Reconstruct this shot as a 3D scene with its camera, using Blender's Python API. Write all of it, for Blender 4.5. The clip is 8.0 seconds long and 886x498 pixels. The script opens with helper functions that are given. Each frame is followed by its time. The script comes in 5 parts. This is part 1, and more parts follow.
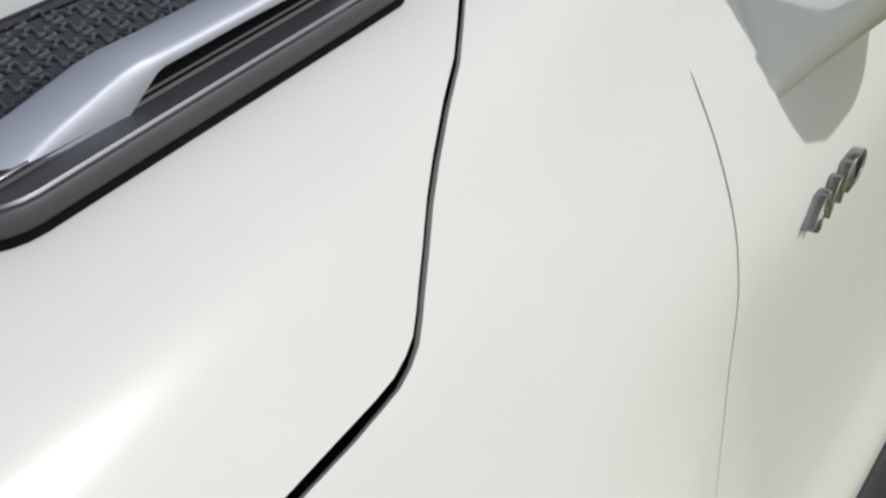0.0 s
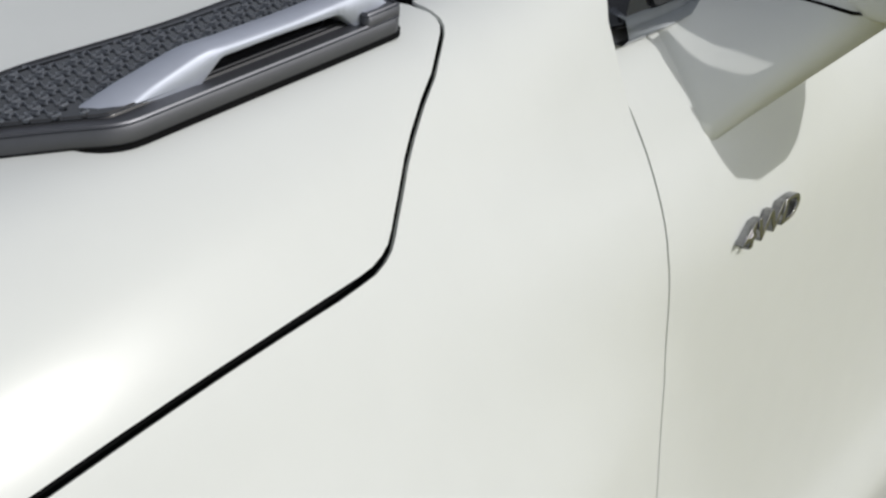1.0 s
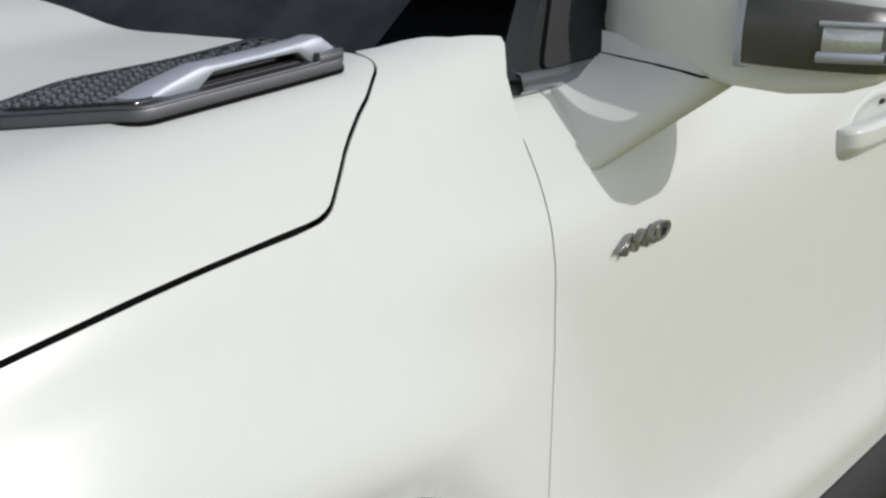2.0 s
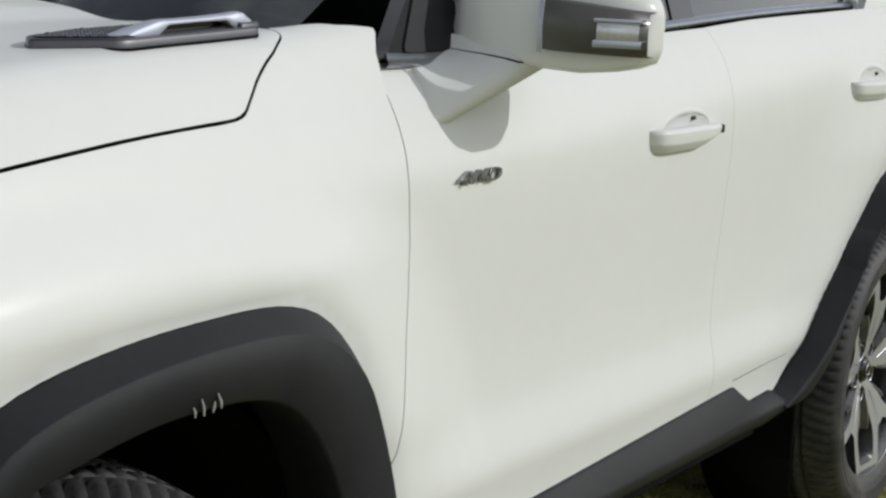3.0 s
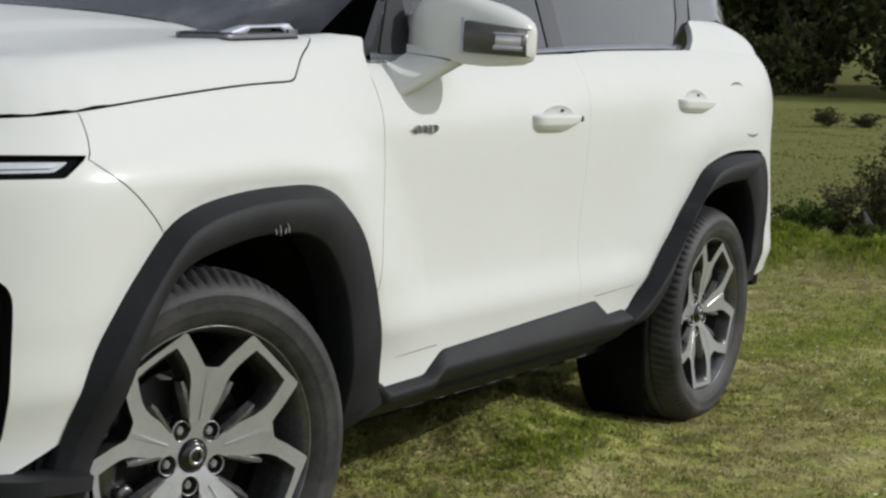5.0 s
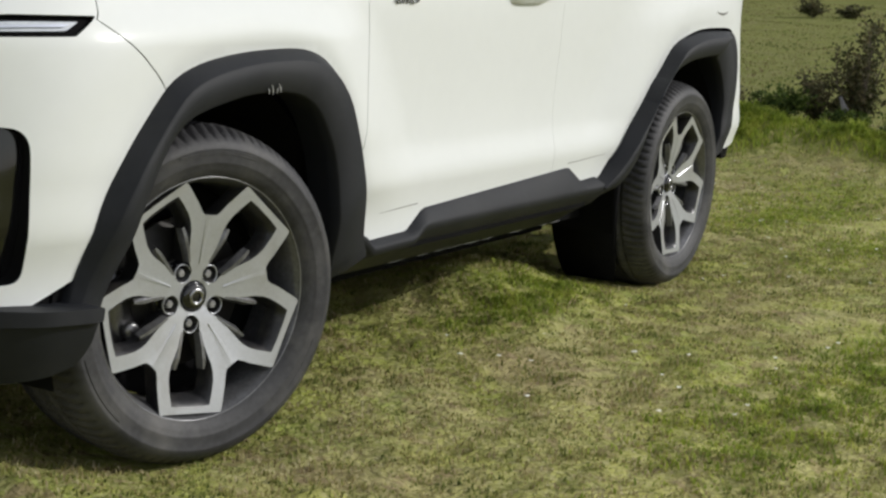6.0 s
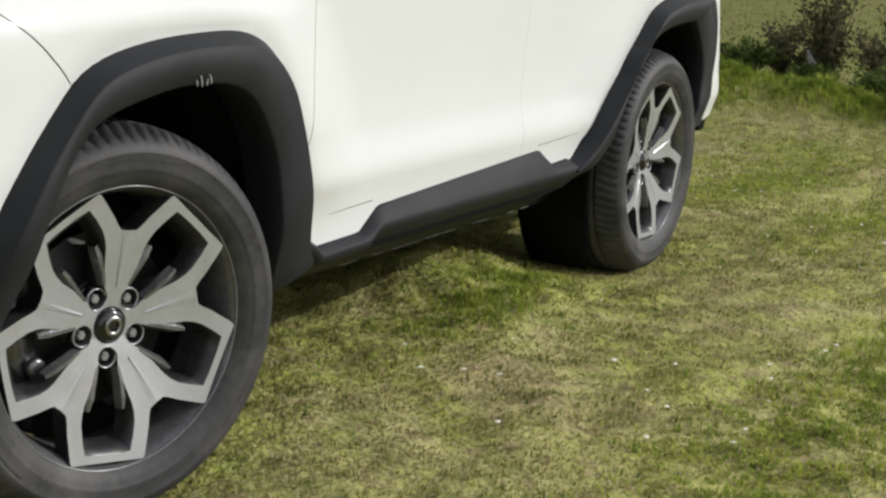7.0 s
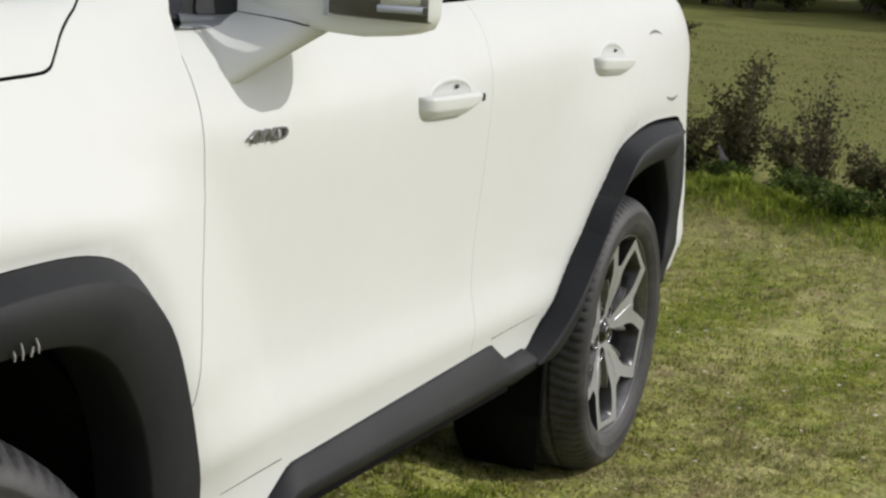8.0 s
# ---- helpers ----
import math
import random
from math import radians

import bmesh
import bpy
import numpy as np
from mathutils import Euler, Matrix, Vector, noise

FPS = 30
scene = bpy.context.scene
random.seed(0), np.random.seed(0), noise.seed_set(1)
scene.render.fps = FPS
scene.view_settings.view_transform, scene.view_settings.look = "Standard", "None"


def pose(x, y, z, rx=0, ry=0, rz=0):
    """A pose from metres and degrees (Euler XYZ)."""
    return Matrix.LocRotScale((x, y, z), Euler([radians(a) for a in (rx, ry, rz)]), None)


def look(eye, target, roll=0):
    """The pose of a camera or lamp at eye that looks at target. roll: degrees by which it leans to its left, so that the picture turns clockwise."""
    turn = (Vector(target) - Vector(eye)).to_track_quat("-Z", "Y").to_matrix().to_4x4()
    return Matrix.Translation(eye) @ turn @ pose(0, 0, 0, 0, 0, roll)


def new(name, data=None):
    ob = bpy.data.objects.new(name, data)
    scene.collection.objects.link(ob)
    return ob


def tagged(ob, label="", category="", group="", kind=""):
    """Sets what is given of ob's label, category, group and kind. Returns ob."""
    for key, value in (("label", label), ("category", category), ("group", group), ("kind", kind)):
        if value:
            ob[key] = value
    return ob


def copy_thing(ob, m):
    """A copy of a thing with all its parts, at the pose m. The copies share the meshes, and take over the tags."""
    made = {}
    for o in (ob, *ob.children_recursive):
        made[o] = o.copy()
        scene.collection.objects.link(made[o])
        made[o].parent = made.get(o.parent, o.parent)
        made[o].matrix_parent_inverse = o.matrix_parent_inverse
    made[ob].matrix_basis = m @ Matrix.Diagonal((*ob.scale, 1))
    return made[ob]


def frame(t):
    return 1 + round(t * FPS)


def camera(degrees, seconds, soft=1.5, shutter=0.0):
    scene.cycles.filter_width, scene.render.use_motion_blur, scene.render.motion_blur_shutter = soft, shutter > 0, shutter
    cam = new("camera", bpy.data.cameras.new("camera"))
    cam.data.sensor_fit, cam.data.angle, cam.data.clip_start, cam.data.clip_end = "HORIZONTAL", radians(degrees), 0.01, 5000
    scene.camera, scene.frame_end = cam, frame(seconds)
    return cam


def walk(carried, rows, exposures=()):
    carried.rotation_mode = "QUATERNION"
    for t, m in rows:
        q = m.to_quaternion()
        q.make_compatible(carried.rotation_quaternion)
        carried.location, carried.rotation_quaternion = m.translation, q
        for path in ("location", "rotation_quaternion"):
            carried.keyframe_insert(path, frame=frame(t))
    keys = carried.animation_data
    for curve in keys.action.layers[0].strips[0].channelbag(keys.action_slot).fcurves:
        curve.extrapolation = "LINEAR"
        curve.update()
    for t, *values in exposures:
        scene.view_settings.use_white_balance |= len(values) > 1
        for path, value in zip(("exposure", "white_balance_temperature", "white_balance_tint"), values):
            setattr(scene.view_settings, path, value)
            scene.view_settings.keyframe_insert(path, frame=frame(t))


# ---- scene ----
cam = camera(30.9, 8.0, soft=2.5)
PATH = [
    (0, (-0.115, -0.12, 1.412), (1.466, 0.639, 0.451), 6.0),
    (0.2, (-0.16, -0.159, 1.408), (1.43, 0.653, 0.506), 4.9),
    (0.5, (-0.234, -0.239, 1.429), (1.334, 0.649, 0.561), 4.8),
    (0.7, (-0.283, -0.292, 1.438), (1.278, 0.641, 0.606), 4.8),
    (1, (-0.339, -0.344, 1.433), (1.236, 0.622, 0.669), 4.3),
    (2.3, (-0.74, -0.746, 1.382), (0.891, 0.305, 0.897), 3.6),
    (2.5, (-0.827, -0.847, 1.352), (0.814, 0.208, 0.907), 3.5),
    (3, (-1.123, -1.12, 1.28), (0.535, -0.056, 0.935), 3.4),
    (3.5, (-1.475, -1.311, 1.211), (0.202, -0.255, 0.938), 3.4),
    (4, (-1.807, -1.528, 1.182), (-0.109, -0.497, 0.957), 3.5),
    (4.2, (-1.936, -1.622, 1.171), (-0.23, -0.6, 0.962), 3.5),
    (5.3, (-2.504, -1.907, 1.119), (-0.774, -0.932, 0.881), 3.3),
    (5.5, (-2.555, -1.958, 1.112), (-0.83, -0.984, 0.84), 3.4),
    (6, (-2.625, -1.996, 1.087), (-0.906, -1.036, 0.737), 3.5),
    (6.5, (-2.539, -1.931, 1.087), (-0.82, -0.992, 0.681), 3.4),
    (7, (-2.193, -1.722, 1.138), (-0.453, -0.828, 0.719), 3.7),
    (7.5, (-1.769, -1.404, 1.189), (0.002, -0.565, 0.789), 4.3),
    (8, (-1.261, -1.078, 1.242), (0.563, -0.329, 0.908), 4.7),
]
walk(cam, [(t, look(eye, target, roll)) for t, eye, target, roll in PATH], exposures=((0.0, -0.37, 6560, 10), (1.2, -0.38, 6540, 10), (4.2, -0.38, 6480, 10), (5.3, -0.27, 6510, 10), (6.2, -0.07, 6560, 10.2), (7.0, 0.01, 6590, 10.8), (7.5, -0.03, 6620, 11), (8.0, -0.16, 6670, 11.3)))

# ---- light ----
SUN_FROM = Vector((0.50, -0.70, 0.51)).normalized()
world = bpy.data.worlds.new("sky")
scene.world = world
world.use_nodes = True
sky_nodes = world.node_tree.nodes
sky = sky_nodes.new("ShaderNodeTexSky")
sky.sky_type, sky.sun_disc = "NISHITA", False
sky.sun_elevation = math.asin(SUN_FROM.z)
sky.sun_rotation = math.atan2(SUN_FROM.x, SUN_FROM.y)
haze = sky_nodes.new("ShaderNodeHueSaturation")
haze.inputs["Saturation"].default_value = 0.34
world.node_tree.links.new(sky.outputs[0], haze.inputs["Color"])
cloud_at, puffs, puff_span, cloudy = (sky_nodes.new(kind) for kind in ("ShaderNodeTexCoord", "ShaderNodeTexNoise", "ShaderNodeMapRange", "ShaderNodeMix"))
puffs.inputs["Scale"].default_value, puffs.inputs["Detail"].default_value, puffs.inputs["Roughness"].default_value = 2.6, 7, 0.6
puff_span.inputs["From Min"].default_value, puff_span.inputs["From Max"].default_value, puff_span.inputs["To Max"].default_value = 0.47, 0.66, 0.7
cloudy.data_type = "RGBA"
cloudy.inputs["B"].default_value = (9.0, 9.1, 9.3, 1)
for a, b in ((cloud_at.outputs["Generated"], puffs.inputs["Vector"]), (puffs.outputs["Fac"], puff_span.inputs["Value"]), (puff_span.outputs[0], cloudy.inputs["Factor"]), (haze.outputs[0], cloudy.inputs["A"]), (cloudy.outputs["Result"], sky_nodes["Background"].inputs[0])):
    world.node_tree.links.new(a, b)
sky_nodes["Background"].inputs[1].default_value = 0.148
sun = new("sun", bpy.data.lights.new("sun", "SUN"))
sun.data.energy, sun.data.angle, sun.data.color = 2.65, radians(0.6), (1.0, 0.98, 0.945)
sun.matrix_world = look(SUN_FROM * 20, (0, 0, 0))

# ---- materials ----
def shader(name, base, rough=0.5, metal=0.0, coat=0.0, coat_rough=0.04, vary=0.0, scale=8.0, bump=0.0, bump_scale=200.0, spec=0.5, dirt=None, dirt_amount=0.0, dirt_scale=6.0):
    """A Principled material with colour variation at two scales, fine relief and, if asked, patchy dirt."""
    m = bpy.data.materials.new(name)
    m.use_nodes = True
    n, l = m.node_tree.nodes, m.node_tree.links
    p = n["Principled BSDF"]
    p.inputs["Roughness"].default_value, p.inputs["Metallic"].default_value = rough, metal
    p.inputs["Coat Weight"].default_value, p.inputs["Coat Roughness"].default_value = coat, coat_rough
    p.inputs["Specular IOR Level"].default_value = spec
    p.inputs["Base Color"].default_value = (*base, 1)
    at = n.new("ShaderNodeTexCoord").outputs["Object"]
    colour = None
    if vary:
        big, small = n.new("ShaderNodeTexNoise"), n.new("ShaderNodeTexNoise")
        for node, size in ((big, scale), (small, scale * 9)):
            node.inputs["Scale"].default_value, node.inputs["Detail"].default_value = size, 5
            l.new(at, node.inputs["Vector"])
        both = n.new("ShaderNodeMath")
        both.operation = "ADD"
        l.new(big.outputs["Fac"], both.inputs[0]), l.new(small.outputs["Fac"], both.inputs[1])
        span = n.new("ShaderNodeMapRange")
        span.inputs["From Min"].default_value, span.inputs["From Max"].default_value = 0.7, 1.3
        l.new(both.outputs[0], span.inputs["Value"])
        mix = n.new("ShaderNodeMix")
        mix.data_type = "RGBA"
        mix.inputs["A"].default_value = (*[c * (1 - vary) for c in base], 1)
        mix.inputs["B"].default_value = (*[min(1, c * (1 + vary)) for c in base], 1)
        l.new(span.outputs[0], mix.inputs["Factor"])
        colour = mix.outputs["Result"]
    if dirt:
        patch = n.new("ShaderNodeTexNoise")
        patch.inputs["Scale"].default_value, patch.inputs["Detail"].default_value, patch.inputs["Roughness"].default_value = dirt_scale, 8, 0.65
        l.new(at, patch.inputs["Vector"])
        edge = n.new("ShaderNodeMapRange")
        edge.inputs["From Min"].default_value, edge.inputs["From Max"].default_value = 0.5, 0.68
        edge.inputs["To Max"].default_value = dirt_amount
        l.new(patch.outputs["Fac"], edge.inputs["Value"])
        soil = n.new("ShaderNodeMix")
        soil.data_type = "RGBA"
        soil.inputs["A"].default_value, soil.inputs["B"].default_value = (*base, 1), (*dirt, 1)
        if colour:
            l.new(colour, soil.inputs["A"])
        l.new(edge.outputs[0], soil.inputs["Factor"])
        colour = soil.outputs["Result"]
    if colour:
        l.new(colour, p.inputs["Base Color"])
    if bump:
        fine = n.new("ShaderNodeTexNoise")
        fine.inputs["Scale"].default_value, fine.inputs["Detail"].default_value = bump_scale, 4
        l.new(at, fine.inputs["Vector"])
        relief = n.new("ShaderNodeBump")
        relief.inputs["Strength"].default_value, relief.inputs["Distance"].default_value = bump, 0.002
        l.new(fine.outputs["Fac"], relief.inputs["Height"])
        l.new(relief.outputs[0], p.inputs["Normal"])
    return m


WHITE = shader("white_paint", (0.675, 0.695, 0.685), 0.45, coat=0.4, coat_rough=0.2, vary=0.012, scale=2.5, spec=0.05)
# near black, for dark parts and for shade put into the seam gaps
GAP = shader("black_parts_and_gap_shade", (0.006, 0.006, 0.0065), 0.95, vary=0.2, spec=0.08)
PLASTIC = shader("textured_black_plastic", (0.0105, 0.0118, 0.0150), 0.6, spec=0.28, vary=0.16, scale=5, bump=0.25, bump_scale=900, dirt=(0.05, 0.05, 0.05), dirt_amount=0.22, dirt_scale=3.0)
GLOSSBLACK = shader("gloss_black", (0.010, 0.010, 0.012), 0.12, coat=0.5, vary=0.2)
TYRE = shader("tyre_rubber", (0.028, 0.028, 0.031), 0.6, spec=0.45, vary=0.35, scale=9, bump=0.3, bump_scale=500, dirt=(0.13, 0.125, 0.115), dirt_amount=0.5, dirt_scale=3.5)
BARREL = shader("painted_rim_barrel", (0.17, 0.172, 0.18), 0.32, metal=0.55, vary=0.3, scale=14, dirt=(0.16, 0.15, 0.13), dirt_amount=0.4, dirt_scale=10)
MACHINED = shader("machined_alloy", (0.48, 0.495, 0.53), 0.3, metal=0.5, vary=0.06, scale=14, bump=0.08, bump_scale=700, dirt=(0.3, 0.28, 0.25), dirt_amount=0.3, dirt_scale=9)
RIMDARK = shader("dark_painted_alloy", (0.022, 0.022, 0.024), 0.35, metal=0.2, vary=0.3, scale=20, dirt=(0.13, 0.12, 0.1), dirt_amount=0.35, dirt_scale=12)
STEEL = shader("worn_brake_steel", (0.05, 0.048, 0.046), 0.5, metal=0.7, vary=0.25, scale=25)
CAST = shader("cast_grey_metal", (0.3, 0.3, 0.3), 0.45, metal=0.5, vary=0.3, scale=30, bump=0.3, bump_scale=200)
CALIPER = shader("brake_casting", (0.15, 0.15, 0.155), 0.28, metal=0.8, vary=0.3, scale=30, bump=0.3, bump_scale=200)
SATIN = shader("satin_silver_plastic", (0.40, 0.43, 0.51), 0.5, metal=0.3, vary=0.04, scale=12)
CHROME = shader("dark_chrome", (0.34, 0.36, 0.40), 0.2, metal=1.0, vary=0.08, scale=6)
LAMPCLEAR = shader("lamp_lens", (0.55, 0.58, 0.62), 0.12, metal=0.35, coat=0.6, vary=0.15, scale=30)
GREYPANEL = shader("grey_mirror_panel", (0.072, 0.072, 0.07), 0.38, coat=0.2, vary=0.08, scale=9)
BADGE = shader("badge_metal", (0.3, 0.3, 0.31), 0.25, metal=0.9, vary=0.2, scale=60)
SCRATCH = shader("scratched_plastic", (0.36, 0.36, 0.36), 0.7, vary=0.3, scale=80)
GREYSEAM = shader("seam_shadow_grey", (0.16, 0.16, 0.15), 0.7, vary=0.1)
RAILBASE = shader("dark_metallic_plastic", (0.085, 0.088, 0.10), 0.38, metal=0.5, vary=0.06, scale=20)
RAILMESH = shader("grey_mesh_plastic", (0.10, 0.11, 0.13), 0.3, vary=0.1, scale=40)
CABIN = shader("dark_interior", (0.03, 0.03, 0.033), 0.7, vary=0.3, scale=3)


def glass_material(name, tint, rough=0.02):
    m = shader(name, tint, rough, coat=0.0, vary=0.05, scale=2)
    p = m.node_tree.nodes["Principled BSDF"]
    p.inputs["Transmission Weight"].default_value = 0.6
    p.inputs["Coat Weight"].default_value, p.inputs["Coat Roughness"].default_value, p.inputs["Coat IOR"].default_value = 1.0, 0.01, 1.42
    p.inputs["IOR"].default_value = 1.45
    p.inputs["Specular IOR Level"].default_value = 0.5
    return m


GLASS = glass_material("tinted_glass", (0.022, 0.03, 0.036))
SCREEN = glass_material("shaded_windscreen_glass", (0.012, 0.018, 0.023))
SCREEN.node_tree.nodes["Principled BSDF"].inputs["IOR"].default_value = 1.09
SCREEN.node_tree.nodes["Principled BSDF"].inputs["Specular IOR Level"].default_value = 0.05
SCREEN.node_tree.nodes["Principled BSDF"].inputs["Transmission Weight"].default_value = 0.2


def earth():
    """Turf seen between the blades: moss, thatch and worn earth."""
    m = bpy.data.materials.new("turf")
    m.use_nodes = True
    n, l = m.node_tree.nodes, m.node_tree.links
    p = n["Principled BSDF"]
    p.inputs["Roughness"].default_value, p.inputs["Specular IOR Level"].default_value = 0.95, 0.1
    at = n.new("ShaderNodeTexCoord").outputs["Object"]
    last = None
    for size, low, high, colour in ((0.5, 0.42, 0.62, (0.34, 0.36, 0.08)), (2.2, 0.46, 0.62, (0.46, 0.41, 0.20)), (5.0, 0.50, 0.62, (0.23, 0.28, 0.06)), (0.16, 0.5, 0.6, (0.42, 0.40, 0.14)), (9, 0.48, 0.64, (0.20, 0.21, 0.06)), (60, 0.45, 0.8, (0.52, 0.47, 0.27)), (1.3, 0.58, 0.70, (0.37, 0.30, 0.17)), (14, 0.55, 0.68, (0.27, 0.20, 0.12))):
        noise_node = n.new("ShaderNodeTexNoise")
        noise_node.inputs["Scale"].default_value, noise_node.inputs["Detail"].default_value = size, 6
        l.new(at, noise_node.inputs["Vector"])
        span = n.new("ShaderNodeMapRange")
        span.inputs["From Min"].default_value, span.inputs["From Max"].default_value = low, high
        span.inputs["To Max"].default_value = 0.75
        l.new(noise_node.outputs["Fac"], span.inputs["Value"])
        mix = n.new("ShaderNodeMix")
        mix.data_type = "RGBA"
        mix.inputs["A"].default_value, mix.inputs["B"].default_value = (0.33, 0.36, 0.08, 1), (*colour, 1)
        if last:
            l.new(last, mix.inputs["A"])
        l.new(span.outputs[0], mix.inputs["Factor"])
        last = mix.outputs["Result"]
    # the ungrazed meadow further out is darker and greener
    where = n.new("ShaderNodeSeparateXYZ")
    l.new(at, where.inputs[0])
    out = n.new("ShaderNodeMapRange")
    out.inputs["From Min"].default_value, out.inputs["From Max"].default_value, out.inputs["To Max"].default_value = 5.0, 13.0, 0.72
    l.new(where.outputs["X"], out.inputs["Value"])
    mix = n.new("ShaderNodeMix")
    mix.data_type = "RGBA"
    mix.inputs["B"].default_value = (0.12, 0.135, 0.036, 1)
    l.new(last, mix.inputs["A"]), l.new(out.outputs[0], mix.inputs["Factor"])
    last = mix.outputs["Result"]
    l.new(last, p.inputs["Base Color"])
    relief = n.new("ShaderNodeBump")
    relief.inputs["Strength"].default_value, relief.inputs["Distance"].default_value = 0.9, 0.02
    rough = n.new("ShaderNodeTexNoise")
    rough.inputs["Scale"].default_value, rough.inputs["Detail"].default_value = 45, 8
    l.new(at, rough.inputs["Vector"])
    l.new(rough.outputs["Fac"], relief.inputs["Height"])
    l.new(relief.outputs[0], p.inputs["Normal"])
    return m


def leafy(name, colours, patch=0.9, through_light=0.25, island=0.5):
    """Leaves or blades: each island its own mix of the given colours, drifting in patches."""
    m = bpy.data.materials.new(name)
    m.use_nodes = True
    n, l = m.node_tree.nodes, m.node_tree.links
    p = n["Principled BSDF"]
    p.inputs["Roughness"].default_value, p.inputs["Specular IOR Level"].default_value = 0.7, 0.2
    geo, at = n.new("ShaderNodeNewGeometry"), n.new("ShaderNodeTexCoord")
    drift = n.new("ShaderNodeTexNoise")
    drift.inputs["Scale"].default_value, drift.inputs["Detail"].default_value = patch, 5
    l.new(at.outputs["Object"], drift.inputs["Vector"])
    speckle = n.new("ShaderNodeTexNoise")
    speckle.inputs["Scale"].default_value, speckle.inputs["Detail"].default_value = patch * 6, 4
    l.new(at.outputs["Object"], speckle.inputs["Vector"])
    drifts = n.new("ShaderNodeMix")
    drifts.inputs["Factor"].default_value = 0.6
    l.new(drift.outputs["Fac"], drifts.inputs["A"]), l.new(speckle.outputs["Fac"], drifts.inputs["B"])
    span = n.new("ShaderNodeMapRange")
    span.inputs["From Min"].default_value, span.inputs["From Max"].default_value = 0.38, 0.62
    l.new(drifts.outputs[0], span.inputs["Value"])
    blend = n.new("ShaderNodeMix")
    blend.inputs["Factor"].default_value = island
    l.new(span.outputs[0], blend.inputs["A"]), l.new(geo.outputs["Random Per Island"], blend.inputs["B"])
    ramp = n.new("ShaderNodeValToRGB")
    stops = ramp.color_ramp.elements
    while len(stops) < len(colours):
        stops.new(0.5)
    for k, c in enumerate(colours):
        stops[k].position, stops[k].color = 0.15 + 0.7 * k / (len(colours) - 1), (*c, 1)
    l.new(blend.outputs[0], ramp.inputs["Fac"])
    l.new(ramp.outputs["Color"], p.inputs["Base Color"])
    if through_light:
        p.inputs["Subsurface Weight"].default_value = 0.0
        leaf = n.new("ShaderNodeBsdfTranslucent")
        l.new(ramp.outputs["Color"], leaf.inputs["Color"])
        mix = n.new("ShaderNodeMixShader")
        mix.inputs[0].default_value = through_light
        l.new(p.outputs[0], mix.inputs[1]), l.new(leaf.outputs[0], mix.inputs[2])
        l.new(mix.outputs[0], n["Material Output"].inputs["Surface"])
    return m


TURF = earth()
BLADES = leafy("grass_blades", ((0.09, 0.118, 0.025), (0.205, 0.235, 0.056), (0.345, 0.335, 0.113), (0.33, 0.26, 0.14), (0.55, 0.50, 0.30)), 3.4, 0.4, 0.5)
GREENLEAF = leafy("low_green_leaves", ((0.03, 0.055, 0.012), (0.08, 0.12, 0.025), (0.18, 0.23, 0.05)), 2.5, 0.3)
LUSH = leafy("lush_grass", ((0.15, 0.21, 0.03), (0.29, 0.37, 0.05), (0.46, 0.48, 0.10)), 1.6, 0.4, 0.4)
SHRUB = leafy("shrub_leaves", ((0.035, 0.042, 0.016), (0.08, 0.08, 0.035), (0.17, 0.14, 0.075)), 2.0)
TREELEAF = leafy("tree_leaves", ((0.03, 0.045, 0.014), (0.075, 0.09, 0.03), (0.16, 0.15, 0.065)), 0.4)
MEADOW = leafy("meadow_grass", ((0.075, 0.10, 0.02), (0.12, 0.14, 0.03), (0.18, 0.175, 0.06), (0.20, 0.16, 0.08), (0.36, 0.33, 0.19)), 0.5, 0.35, 0.3)
TWIG = shader("weathered_bark", (0.11, 0.09, 0.07), 0.9, vary=0.3, scale=20, bump=0.5, bump_scale=80)
DEADWOOD = shader("bleached_deadwood", (0.19, 0.18, 0.18), 0.85, vary=0.3, scale=14, bump=0.6, bump_scale=60)
FLOWER = shader("pale_flower", (0.75, 0.75, 0.65), 0.7, vary=0.1)

# ---- building helpers ----
def part(name, bm, material, parent, label=""):
    """Link a bmesh as one mesh object under a thing or a part."""
    me = bpy.data.meshes.new(name)
    bm.to_mesh(me)
    bm.free()
    me.materials.append(material)
    ob = new(name, me)
    ob.parent = parent
    if label:
        ob["label"] = label
    return ob


def smooth(bm, degrees=35):
    for f in bm.faces:
        f.smooth = True
    for e in bm.edges:
        if len(e.link_faces) == 2 and e.calc_face_angle(0) > radians(degrees):
            e.smooth = False
    return bm


def spline(points):
    """A smooth curve through points (x, y) in order of x, as a function."""
    xs, ys = (np.array(c, float) for c in zip(*points))
    h, n = np.diff(xs), len(xs)
    a, b = np.eye(n), np.zeros(n)
    for k in range(1, n - 1):
        a[k, k - 1 : k + 2] = h[k - 1], 2 * (h[k - 1] + h[k]), h[k]
        b[k] = 6 * ((ys[k + 1] - ys[k]) / h[k] - (ys[k] - ys[k - 1]) / h[k - 1])
    m = np.linalg.solve(a, b)

    def value(x):
        x = min(max(x, xs[0]), xs[-1])
        k = min(max(int(np.searchsorted(xs, x)) - 1, 0), n - 2)
        p, q = xs[k + 1] - x, x - xs[k]
        return float((m[k] * p**3 + m[k + 1] * q**3) / (6 * h[k]) + (ys[k] / h[k] - m[k] * h[k] / 6) * p + (ys[k + 1] / h[k] - m[k + 1] * h[k] / 6) * q)

    return value


def step(a, b, x):
    t = min(max((x - a) / (b - a), 0.0), 1.0)
    return t * t * (3 - 2 * t)


